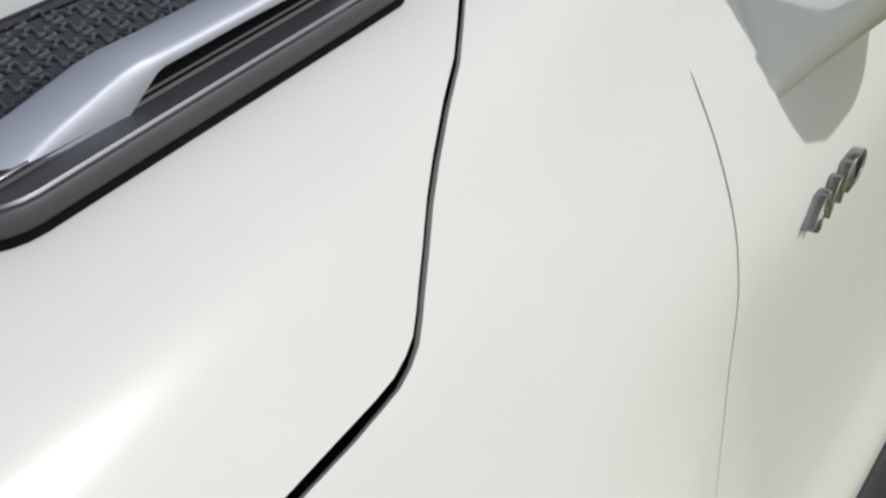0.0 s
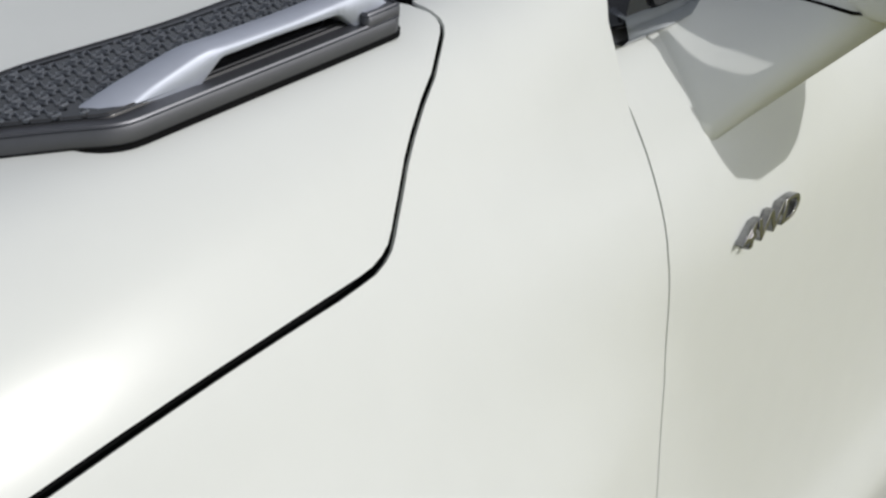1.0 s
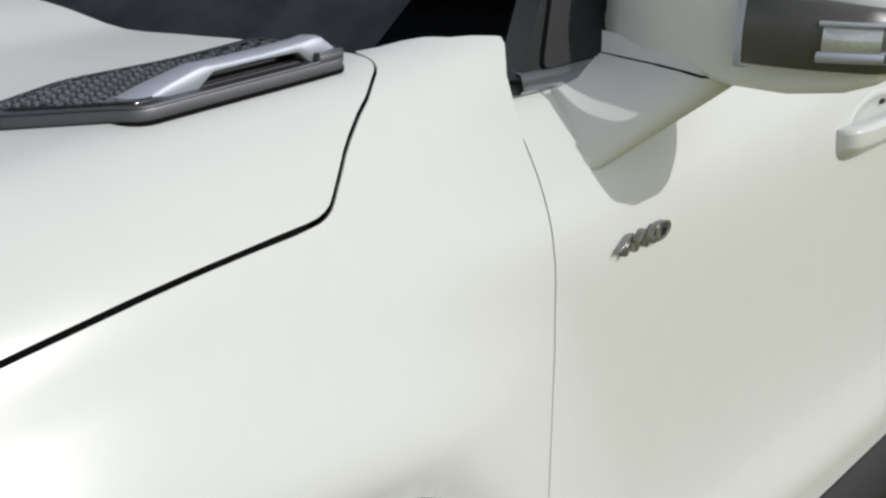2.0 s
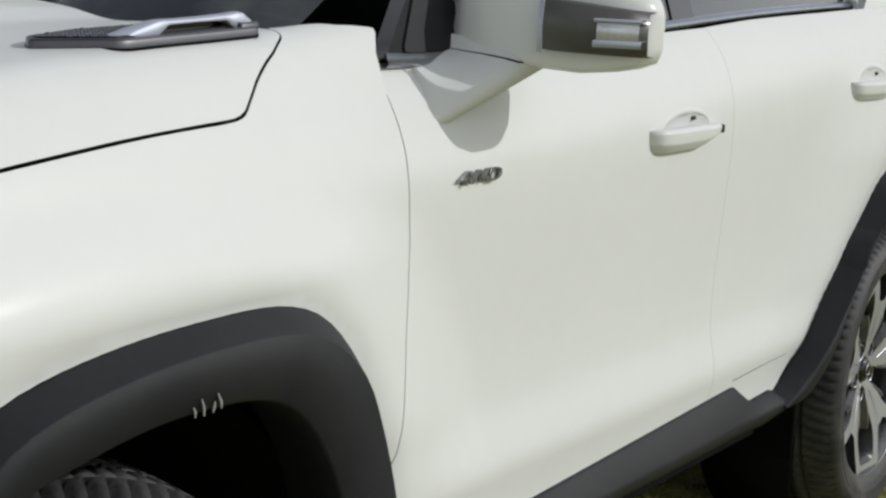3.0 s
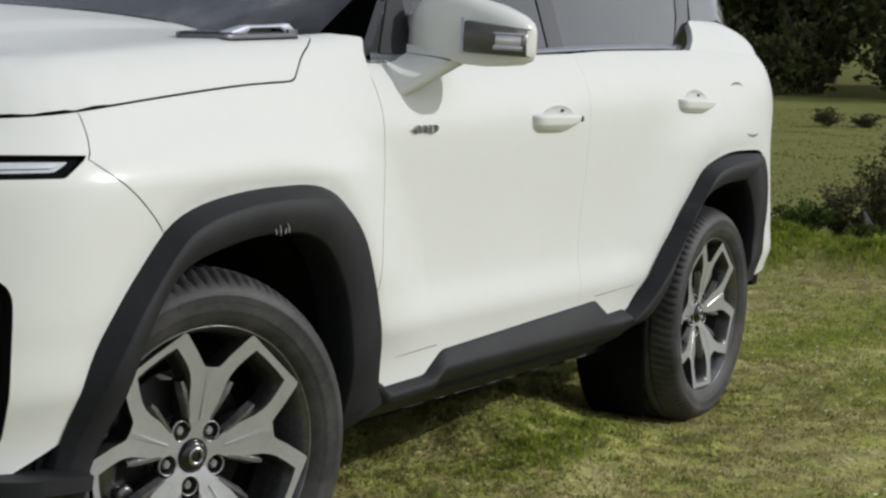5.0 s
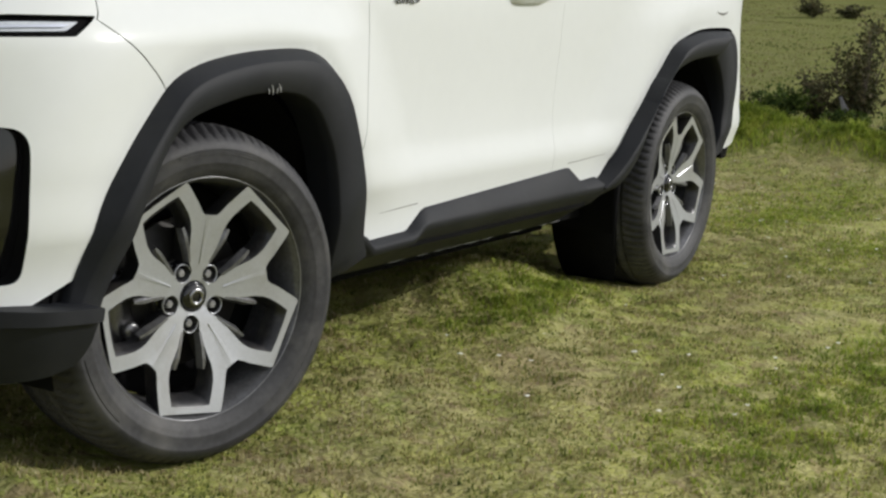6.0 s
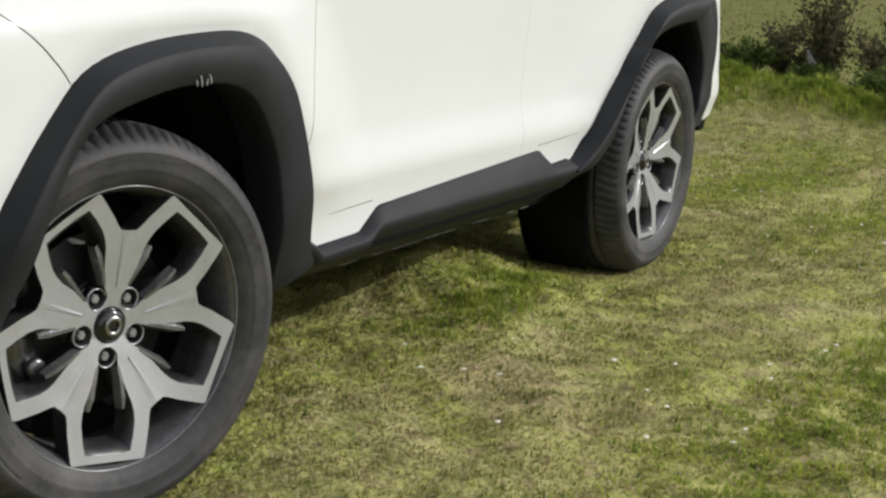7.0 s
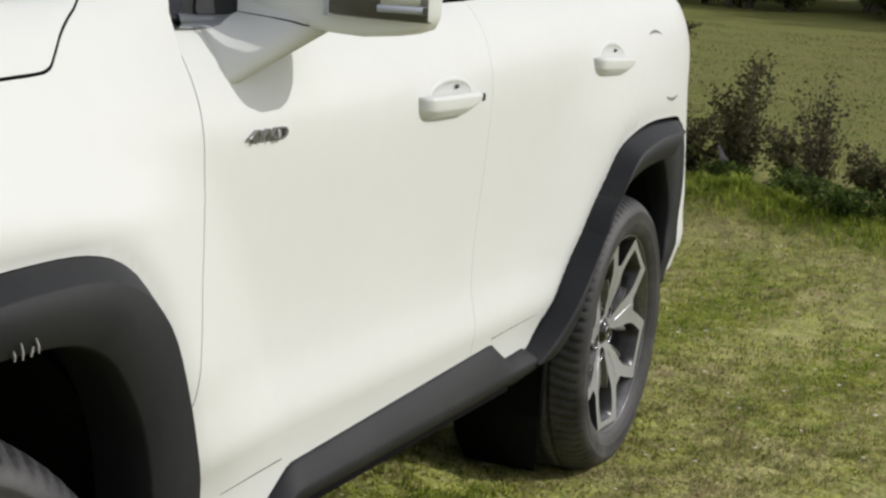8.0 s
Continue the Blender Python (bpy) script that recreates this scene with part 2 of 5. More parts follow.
def within(spots, loops):
    """Which points lie inside the first loop and outside the others."""
    out = np.zeros(len(spots), bool)
    for n, loop in enumerate(loops):
        hit = np.zeros(len(spots), bool)
        for k in range(len(loop)):
            (ax, ay), (bx, by) = loop[k], loop[k - 1]
            if ay != by:
                hit ^= ((ay > spots[:, 1]) != (by > spots[:, 1])) & (spots[:, 0] < (bx - ax) * (spots[:, 1] - ay) / (by - ay) + ax)
        out = hit if n == 0 else out & ~hit
    return out


def resample(line, gap, closed=False):
    """Points along a polyline, evenly spaced by about gap, corners kept."""
    pts = [Vector(p) for p in line]
    out = []
    for a, b in zip(pts, pts[1:] + (pts[:1] if closed else [])):
        n = max(1, round((b - a).length / gap))
        out += [a.lerp(b, k / n) for k in range(n)]
    return out if closed else out + [pts[-1]]


def rounded(loop, radius, steps=5):
    """A closed loop with its corners rounded; radius: one for all, or one a corner."""
    out, n = [], len(loop)
    for k in range(n):
        r = radius[k] if isinstance(radius, (list, tuple)) else radius
        a, b, c = (Vector(loop[j % n]) for j in (k - 1, k, k + 1))
        r = min(r, 0.45 * (a - b).length, 0.45 * (c - b).length)
        if r < 1e-5:
            out.append(b)
            continue
        p, q = b + (a - b).normalized() * r, b + (c - b).normalized() * r
        out += [(1 - t) ** 2 * p + 2 * t * (1 - t) * b + t * t * q for t in [j / steps for j in range(steps + 1)]]
    return out


def shrink(loop, gap):
    """A closed loop moved inwards by gap."""
    pts, n = [Vector(p) for p in loop], len(loop)
    area = sum(pts[k - 1].x * pts[k].y - pts[k].x * pts[k - 1].y for k in range(n))
    sign = 1 if area > 0 else -1
    out = []
    for k in range(n):
        d = [(pts[k] - pts[k - 1]), (pts[(k + 1) % n] - pts[k])]
        d = [v.normalized() for v in d if v.length > 1e-7]
        t = sum(d, Vector((0, 0))).normalized()
        out.append(pts[k] + sign * gap * Vector((-t.y, t.x)))
    return out


from mathutils.geometry import delaunay_2d_cdt


def fill(loop, holes=(), grid=0.03, grid_y=None):
    """Triangles that fill a loop with holes, with inner points on a grid: points and triangles."""
    loops = [[Vector(p) for p in loop]] + [[Vector(p) for p in h] for h in holes]
    pts, edges = [], []
    for lp in loops:
        n = len(pts)
        pts += lp
        edges += [(n + k, n + (k + 1) % len(lp)) for k in range(len(lp))]
    rim = np.array([tuple(p) for p in pts])
    gy = grid_y or grid
    (x0, y0), (x1, y1) = rim.min(0), rim.max(0)
    if grid:
        ii, jj = np.meshgrid(np.arange(1, int((x1 - x0) / grid) + 1), np.arange(1, int((y1 - y0) / gy) + 1), indexing="ij")
        spots = np.stack([x0 + ii * grid + 0.5 * grid * (jj % 2), y0 + jj * gy], -1).reshape(-1, 2)
        if len(spots):
            spots = spots[within(spots, loops)]
        if len(spots):
            near = (((spots[:, None] - rim[None]) / (grid, gy)) ** 2).sum(-1).min(1)
            pts += [Vector(p) for p in spots[near > 0.2]]
    v, _, f, *_ = delaunay_2d_cdt(pts, edges, [], 0, 1e-6)
    flat = np.array([tuple(p) for p in v])
    mids = np.array([flat[list(t)].mean(0) for t in f])
    keep = []
    for t, ok in zip(f, within(mids, loops)):
        if ok:
            a, b, d = (v[k] for k in t)
            keep.append(tuple(t) if (b - a).cross(d - a) > 0 else tuple(reversed(t)))
    return v, keep


def lathe(bm, profile, turns=64, centre=(0, 0, 0)):
    """Revolve (radius, depth) points round the y axis."""
    rings = []
    for k in range(turns):
        a = 2 * math.pi * k / turns
        rings.append([bm.verts.new((centre[0] + r * math.cos(a), centre[1] + d, centre[2] + r * math.sin(a))) for r, d in profile])
    for k in range(turns):
        a, b = rings[k], rings[(k + 1) % turns]
        for j in range(len(profile) - 1):
            bm.faces.new((a[j], a[j + 1], b[j + 1], b[j]))
    return bm


def loft(bm, rows, closed=False, caps=False):
    """Skin rows of points of equal length."""
    made = [[bm.verts.new(p) for p in row] for row in rows]
    n = len(made[0])
    for a, b in zip(made, made[1:]):
        for k in range(n if closed else n - 1):
            bm.faces.new((a[k], a[(k + 1) % n], b[(k + 1) % n], b[k]))
    if caps:
        bm.faces.new(made[0][::-1]), bm.faces.new(made[-1])
    return bm


def block(bm, lo, hi, bevel=0.0, m=None):
    """A box between two corners, its edges bevelled."""
    box = bmesh.new()
    bmesh.ops.create_cube(box, size=1)
    for v in box.verts:
        v.co = Vector([lo[k] + (v.co[k] + 0.5) * (hi[k] - lo[k]) for k in range(3)])
    if bevel:
        bmesh.ops.bevel(box, geom=box.edges[:], offset=bevel, segments=2, affect="EDGES", profile=0.6)
    if m:
        bmesh.ops.transform(box, matrix=m, verts=box.verts)
    me = bpy.data.meshes.new("tmp")
    box.to_mesh(me)
    box.free()
    bm.from_mesh(me)
    bpy.data.meshes.remove(me)
    return bm


def tube(bm, line, radii, sides=6):
    """A round bar along points, with a radius for each."""
    rows, pts = [], [Vector(p) for p in line]
    for k, p in enumerate(pts):
        d = (pts[min(k + 1, len(pts) - 1)] - pts[max(k - 1, 0)]).normalized()
        u = d.orthogonal().normalized() if abs(d.z) < 0.9 else Vector((1, 0, 0))
        u = (u - d * u.dot(d)).normalized()
        w = d.cross(u)
        rows.append([p + radii[k] * (math.cos(a) * u + math.sin(a) * w) for a in [2 * math.pi * j / sides for j in range(sides)]])
    return loft(bm, rows, closed=True, caps=True)

# ---- the ground ----
CONTACTS = ((0.0, 0.15), (2.68, 0.15), (0.0, 1.81), (2.68, 1.81))


def ground_z(x, y):
    """Height of the turf."""
    z = 0.03 + 0.028 * noise.noise((x * 0.8, y * 0.8, 1.3)) + 0.012 * noise.noise((x * 2.6, y * 2.6, 4.0)) + 0.013 * noise.noise((x * 6.5, y * 6.5, 9.0))
    if -2.0 < x < 14.0:
        z += (0.012 * noise.noise((x * 11, y * 11, 5.0)) + 0.008 * noise.noise((x * 17, y * 17, 6.0))) * (1 + step(4, 9, x))
    z -= 0.15 * step(3.2, 6.2, x)
    far = max(0.0, x - 9.0)
    z += 0.031 * far - 0.02 * max(0.0, y - 6) * step(6, 30, y) * 0.5
    z += 0.5 * step(10, 40, far) * noise.noise((x * 0.05, y * 0.05, 7.0)) + 0.05 * step(4, 12, x) * noise.noise((x * 0.5, y * 0.5, 2.0))
    z += 16 * step(48, 160, x)
    for hx, hy, wide, high in ((8.7, 1.98, 0.48, 0.25), (8.7, 1.0, 0.4, 0.12), (8.6, 0.3, 0.45, 0.10), (9.2, 1.3, 0.6, 0.12)):
        z += high * math.exp(-(((x - hx) / wide) ** 2) - ((y - hy) / wide) ** 2)
    # rounded rises of turf between the wheels and in front of them
    z += 0.118 * math.exp(-(((x - 1.90) / 0.42) ** 2) - ((y - 0.40) / 0.36) ** 2)
    z += 0.055 * math.exp(-(((x + 0.52) / 0.26) ** 2) - ((y - 0.12) / 0.4) ** 2)
    for cx, cy in CONTACTS:
        w = math.exp(-(((x - cx) / 0.28) ** 2) - ((y - cy) / 0.25) ** 2)
        z = z * (1 - w) + 0.004 * w
    return z


def stretch(near, reach, fine, grow):
    """Steps that are fine within near and grow outwards to reach."""
    out, d, s = [0.0], 0.0, fine
    while d < reach:
        s = s if d < near else s * grow
        d += s
        out.append(d)
    return out


gx = sorted({2.0 - v for v in stretch(4, 400, 0.036, 1.12)} | {2.0 + v for v in stretch(8, 900, 0.036, 1.1)})
gy = sorted({0.5 - v for v in stretch(2.6, 400, 0.036, 1.12)} | {0.5 + v for v in stretch(3, 600, 0.036, 1.1)})
verts = [(x, y, ground_z(x, y)) for x in gx for y in gy]
w = len(gy)
faces = [(i * w + j, (i + 1) * w + j, (i + 1) * w + j + 1, i * w + j + 1) for i in range(len(gx) - 1) for j in range(w - 1)]
me = bpy.data.meshes.new("ground")
me.from_pydata(verts, [], faces)
me.polygons.foreach_set("use_smooth", [True] * len(faces))
me.materials.append(TURF)
tagged(new("ground", me), "short grazed turf, green and straw coloured", "ground", kind="structure")

# ---- the car: its skin as one surface ----
# u runs along the flank towards the rear (u = x where it is straight) and round both ends to the middle;
# s climbs the flank (s = z on the side) and goes on over the shoulder.
MID = 0.98


def plan_end(start, reach, power, n=400):
    """One end of the plan, from the straight flank round to the middle: distance along it, x beyond the start, inset."""
    a = [1 - (1 - k / n) ** 1.8 for k in range(n + 1)]
    pts = [(reach * t, MID * (1 - max(0.0, 1 - t**power) ** (1 / 2.2))) for t in a]
    run = np.concatenate([[0], np.cumsum([math.dist(p, q) for p, q in zip(pts, pts[1:])])])
    return start, run, np.array([p[0] for p in pts]), np.array([p[1] for p in pts])


FRONT, REAR = plan_end(-0.24, 0.69, 2.5), plan_end(3.12, 0.65, 2.5)
U_NOSE, U_TAIL = FRONT[0] - FRONT[1][-1], REAR[0] + REAR[1][-1]


def plan(u):
    if u < FRONT[0]:
        d = FRONT[0] - u
        return Vector((FRONT[0] - np.interp(d, FRONT[1], FRONT[2]), np.interp(d, FRONT[1], FRONT[3])))
    if u > REAR[0]:
        d = u - REAR[0]
        return Vector((REAR[0] + np.interp(d, REAR[1], REAR[2]), np.interp(d, REAR[1], REAR[3])))
    return Vector((u, 0.0))


def plan_in(u):
    """The plan's inward normal."""
    t = (plan(u + 0.02) - plan(u - 0.02)).normalized()
    return Vector((-t.y, t.x))


DEPTH = spline(((0.15, 0.11), (0.3, 0.062), (0.38, 0.052), (0.46, 0.051), (0.52, 0.0440), (0.540, 0.0412), (0.550, 0.0412), (0.58, 0.0468), (0.612, 0.0550), (0.628, 0.0584), (0.655, 0.0613), (0.7, 0.0632), (0.8, 0.062), (0.9, 0.0580), (0.96, 0.0560), (1.02, 0.0620), (1.06, 0.079), (1.10, 0.103), (1.15, 0.137), (1.2, 0.175), (1.25, 0.22), (1.3, 0.267), (1.4, 0.365), (2.1, 1.065)))
HEIGHT = spline(((0.15, 0.15), (0.6, 0.6), (0.9, 0.9), (1.0, 1.0), (1.05, 1.049), (1.10, 1.098), (1.15, 1.137), (1.18, 1.1525), (1.198, 1.1605), (1.212, 1.1640), (1.23, 1.1652), (1.26, 1.1662), (1.3, 1.1676), (1.4, 1.1745), (1.7, 1.201), (2.1, 1.212)))
LIFT = spline(((-1.6, -0.115), (-0.9, -0.10), (-0.55, -0.065), (-0.3, -0.042), (-0.1, -0.022), (0.1, -0.006), (0.3, 0.0), (0.65, 0.0), (1.49, 0.05), (2.5, 0.105), (3.2, 0.12), (4.6, 0.10)))


SHOULDER_RISE = spline(((-1.6, 0.0), (-0.2, 0.0), (0.0, 0.001), (0.21, 0.007), (0.33, 0.0135), (0.446, 0.022), (0.66, 0.044), (0.8, 0.055)))


def flare_line(points, n=56):
    """Evenly spaced points along a smooth curve through the given ones."""
    pts = [Vector(p) for p in points]
    run = [0.0]
    for a, b in zip(pts, pts[1:]):
        run.append(run[-1] + (b - a).length)
    fx, fy = spline([(r, p.x) for r, p in zip(run, pts)]), spline([(r, p.y) for r, p in zip(run, pts)])
    return [Vector((fx(run[-1] * k / n), fy(run[-1] * k / n))) for k in range(n + 1)]


FLARE_F = flare_line([(-0.393, 0.405), (-0.372, 0.475), (-0.3575, 0.53), (-0.336, 0.59), (-0.302, 0.65), (-0.265, 0.70), (-0.2205, 0.75), (-0.174, 0.80), (-0.145, 0.825), (-0.10, 0.847), (-0.05, 0.861), (0.0, 0.870), (0.1, 0.881), (0.2, 0.885), (0.3, 0.8825), (0.35, 0.873), (0.40, 0.852), (0.435, 0.825), (0.459, 0.80), (0.487, 0.75), (0.51, 0.70), (0.53, 0.65), (0.548, 0.60), (0.577, 0.53), (0.615, 0.455), (0.645, 0.405)])
OPEN_F = flare_line([(-0.312, 0.395), (-0.299, 0.43), (-0.286, 0.48), (-0.274, 0.54), (-0.255, 0.60), (-0.226, 0.66), (-0.15, 0.746), (-0.07, 0.7735), (0.0, 0.787), (0.065, 0.796), (0.16, 0.798), (0.25, 0.787), (0.31, 0.757), (0.35, 0.713), (0.385, 0.655), (0.413, 0.56), (0.43, 0.45), (0.446, 0.32)])
FLARE_R = flare_line([(1.985, 0.435), (2.035, 0.463), (2.135, 0.553), (2.26, 0.650), (2.355, 0.728), (2.45, 0.803), (2.53, 0.862), (2.60, 0.882), (2.68, 0.895), (2.76, 0.903), (2.9, 0.907), (3.04, 0.906), (3.13, 0.890), (3.185, 0.83), (3.195, 0.70), (3.165, 0.56), (3.13, 0.46)])
OPEN_R = flare_line([(2.035, 0.385), (2.115, 0.45), (2.19, 0.54), (2.27, 0.645), (2.345, 0.725), (2.42, 0.772), (2.54, 0.806), (2.68, 0.821), (2.80, 0.826), (2.91, 0.824), (2.99, 0.801), (3.055, 0.745), (3.09, 0.67), (3.09, 0.59), (3.06, 0.50), (3.03, 0.44)])
ARCH_EDGE = np.array([tuple(p.lerp(q, k / 4)) for line in (FLARE_F, FLARE_R) for p, q in zip(line, line[1:]) for k in range(4)])


def depth_of(u, s):
    d = DEPTH(s)
    for cx, reach in ((0.05, 0.051), (2.72, 0.036)):
        r = math.hypot(u - cx, s - 0.36)
        d -= reach * (1 - step(0.58, 0.86, r)) * (1 - step(0.9, 1.05, s)) * step(0.42, 0.7, s)
    if 0.4 < s < 0.98 and -0.6 < u < 3.3:
        near = math.sqrt(((ARCH_EDGE - (u, s)) ** 2).sum(1).min())
        d += 0.010 * max(0.0, 1 - near / 0.058) ** 2 * step(0.45, 0.6, s)
    nose = step(-0.25, -0.9, u)
    return d * (1 - 0.45 * nose) + 0.10 * nose * step(0.9, 1.1, s)


def skin(u, s, proud=0.0):
    """A point of the car's left skin; proud: metres out of it."""
    c, n = plan(u), plan_in(u)
    d = depth_of(u, s) - proud
    return Vector((c.x + n.x * d, c.y + n.y * d, HEIGHT(s) + LIFT(u) * step(0.86, 1.1, s)))


def skin_normal(u, s):
    a, b = skin(u + 0.004, s) - skin(u - 0.004, s), skin(u, s + 0.004) - skin(u, s - 0.004)
    return a.cross(b).normalized()


def s_at(u, z):
    """The s at which the skin has the height z."""
    lo, hi = 0.2, 1.35
    for _ in range(30):
        m = (lo + hi) / 2
        lo, hi = (m, hi) if skin(u, m).z < z else (lo, m)
    return lo


def mirrored(p):
    return Vector((p[0], 2 * MID - p[1], p[2]))


# depth of white rim before the near-black gap shade begins
SHADE_START = 0.0025
SHEETS = {}


def sheet(loop, holes, grid, proud, fold, gap, surface, normal):
    """The points, faces and normals of a sheet on the near side, and the number of its outer faces."""
    loop = shrink(resample(loop, grid * 0.6, True), gap) if gap else resample(loop, grid * 0.6, True)
    pts, tris = fill(loop, holes, grid)
    verts, faces, normals = [], list(tris), []
    for p in pts:
        nn = normal(p.x, p.y)
        verts.append(surface(p.x, p.y) + nn * proud)
        normals.append(nn)
    skirts = []
    for lp in (loop, *holes):
        base, ring = len(verts), len(lp)
        for p in lp:
            q, nn = surface(p[0], p[1]), normal(p[0], p[1])
            for depth in (proud, proud - min(SHADE_START, fold * 0.4), proud - fold):
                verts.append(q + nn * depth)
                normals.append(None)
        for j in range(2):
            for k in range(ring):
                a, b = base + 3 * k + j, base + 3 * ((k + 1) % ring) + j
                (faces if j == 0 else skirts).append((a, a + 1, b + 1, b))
    return verts, faces, skirts, normals


def panel(name, loop, material, parent, label="", holes=(), grid=0.03, proud=0.0, fold=0.014, gap=0.0016, far=False, surface=skin, normal=skin_normal, both=False, fold_shade=False):
    """A sheet of the skin inside a loop of (u, s), with its rim folded inwards. far: on the other flank; both: on each;
    the last flag colours the deep fold near black, as shade in the gap.
    """
    key = (name, len(loop), tuple(loop[0]))
    if key not in SHEETS:
        SHEETS[key] = sheet(loop, holes, grid, proud, fold, gap, surface, normal)
    v0, f0, k0, n0 = SHEETS[key]
    verts, faces, skirts, normals = [], [], [], []
    for side in ((False, True) if both else (far,)):
        n = len(verts)
        verts += [mirrored(v) if side else v for v in v0]
        normals += [Vector((q.x, -q.y, q.z)) if side and q else q for q in n0]
        faces += [tuple(n + k for k in (f[::-1] if side else f)) for f in f0]
        skirts += [tuple(n + k for k in (f[::-1] if side else f)) for f in k0]
    me = bpy.data.meshes.new(name)
    me.from_pydata([tuple(v) for v in verts], [], faces + skirts)
    me.polygons.foreach_set("use_smooth", [True] * len(me.polygons))
    me.materials.append(material)
    # deep folds get the near-black material: gap shade put into the colour
    if fold_shade:
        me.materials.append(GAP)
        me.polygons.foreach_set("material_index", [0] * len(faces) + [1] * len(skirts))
    me.update()
    own = [tuple(v.normal) for v in me.vertices]
    me.normals_split_custom_set_from_vertices([tuple(q) if q else own[k] for k, q in enumerate(normals)])
    ob = new(name, me)
    ob.parent = parent
    if label:
        ob["label"] = label
    return ob


car = tagged(new("car"), "white sport utility vehicle with black wheel arch cladding, parked on grass", "car")

# seam lines, as (u, s)
SEAM_FRONT = [(0.646, 1.155), (0.640, 1.148), (0.634, 1.115), (0.630, 1.08), (0.6245, 1.045), (0.6195, 1.015), (0.6205, 0.973), (0.6205, 0.92), (0.608, 0.853), (0.592, 0.793), (0.575, 0.695), (0.564, 0.645), (0.546, 0.608), (0.577, 0.53), (0.615, 0.455), (0.640, 0.415), (0.645, 0.40)]
SEAM_MID = [(1.695, 1.145), (1.70, 1.08), (1.693, 1.0), (1.690, 0.9), (1.685, 0.8), (1.672, 0.6), (1.660, 0.40)]
SEAM_REAR = [(2.70, 1.148), (2.74, 1.05), (2.72, 0.99), (2.56, 0.92), (2.40, 0.80), (2.26, 0.67), (2.13, 0.56), (2.03, 0.46), (2.0, 0.40)]
HOOD_Z = spline(((-1.4, 0.985), (-0.9, 0.99), (-0.62, 1.005), (-0.4, 1.018), (-0.22, 1.038), (-0.04, 1.0595), (0.06, 1.0705), (0.17, 1.081), (0.27, 1.0875), (0.32, 1.090)))
HOOD_EDGE = [(u, s_at(u, HOOD_Z(u))) for u in [U_NOSE + k * (0.280 - U_NOSE) / 40 for k in range(41)]]
HOOD_BEND = [(0.300, 1.0912), (0.314, 1.0925), (0.325, 1.0953), (0.334, 1.099), (0.342, 1.1045), (0.350, 1.1107)]
HOOD_BACK = [(0.362, 1.1195), (0.378, 1.1315), (0.393, 1.141), (0.415, 1.1535), (0.437, 1.1645), (0.455, 1.1765), (0.4705, 1.1868), (0.4765, 1.1925), (0.480, 1.199), (0.4815, 1.2075)]
BELT = [(0.66, 1.168), (1.0, 1.160), (1.645, 1.148), (2.3, 1.145), (2.70, 1.145)]


LAMP_SEAM = [(-0.163, 0.812), (-0.247, 0.8825), (-0.300, 0.927), (-0.341, 0.9645), (-0.3325, 0.981), (-0.3265, 1.0152), (-0.3255, 1.04), (-0.326, 1.062)]
k_end = min(range(len(HOOD_EDGE)), key=lambda k: abs(HOOD_EDGE[k][0] + 0.328))
flare_front_low = [tuple(p) for p in FLARE_F if p.y > 0.41 and p.x < -0.172]
fender_loop = HOOD_EDGE[k_end:] + HOOD_BEND + HOOD_BACK + [(0.4835, 1.222), (0.487, 1.229), (0.513, 1.2225), (0.544, 1.2195), (0.571, 1.212), (0.595, 1.1985), (0.622, 1.1915), (0.652, 1.181), (0.659, 1.177), (0.657, 1.168), (0.649, 1.159)] + SEAM_FRONT[:13] + [tuple(p) for p in reversed(FLARE_F) if p.x > -0.155 and p.y > 0.62] + LAMP_SEAM
bumper_loop = [(U_NOSE, 0.415)] + [(U_NOSE + (-0.40 - U_NOSE) * k / 12, 0.415 - 0.0005 * k) for k in range(1, 12)] + flare_front_low[1:] + LAMP_SEAM + [HOOD_EDGE[k] for k in range(k_end, -1, -1)]
CLAD_TOP = [(0.645, 0.405), (0.662, 0.409), (0.84, 0.4125), (0.918, 0.464), (1.778, 0.5015), (1.882, 0.451), (2.0, 0.456)]
front_door_loop = SEAM_FRONT[::-1] + [(0.650, 1.163), (0.66, 1.170), (0.75, 1.170), (1.0, 1.163), (1.3, 1.156)] + SEAM_MID
rear_door_loop = SEAM_MID[::-1] + [(1.9, 1.148), (2.3, 1.145)] + SEAM_REAR[:-1] + [(1.985, 0.40)]
quarter_loop = [(2.66, 1.146), (2.8, 1.146), (3.2, 1.146), (3.38, 1.142), (3.48, 1.118), (3.6, 1.10), (U_TAIL, 1.09), (U_TAIL, 0.48), (3.3, 0.475)] + [tuple(p) for p in reversed(FLARE_R) if p.x > 2.075] + SEAM_REAR[::-1][3:-1]
lamp_hole = rounded([(-0.341, 0.974), (-0.352, 0.962), (-0.40, 0.924), (U_NOSE + 0.12, 0.915), (U_NOSE + 0.12, 0.99), (-0.53, 0.986)], 0.006, 3)
intake_hole = rounded([(-0.502, 0.750), (-0.508, 0.462), (-0.80, 0.45), (-0.80, 0.765)], [0.045, 0.03, 0.03, 0.03], 6)



def fender_skin(u, s):
    """The wing: the skin with its rear shoulder raised towards the windscreen pillar."""
    p = skin(u, s)
    p.z += SHOULDER_RISE(u) * step(1.10, 1.18, s)
    return p


def fender_normal(u, s):
    a, b = fender_skin(u + 0.004, s) - fender_skin(u - 0.004, s), fender_skin(u, s + 0.004) - fender_skin(u, s - 0.004)
    return a.cross(b).normalized()


HANDLES = [(1.474, 0.991), (2.47, 1.0045)]


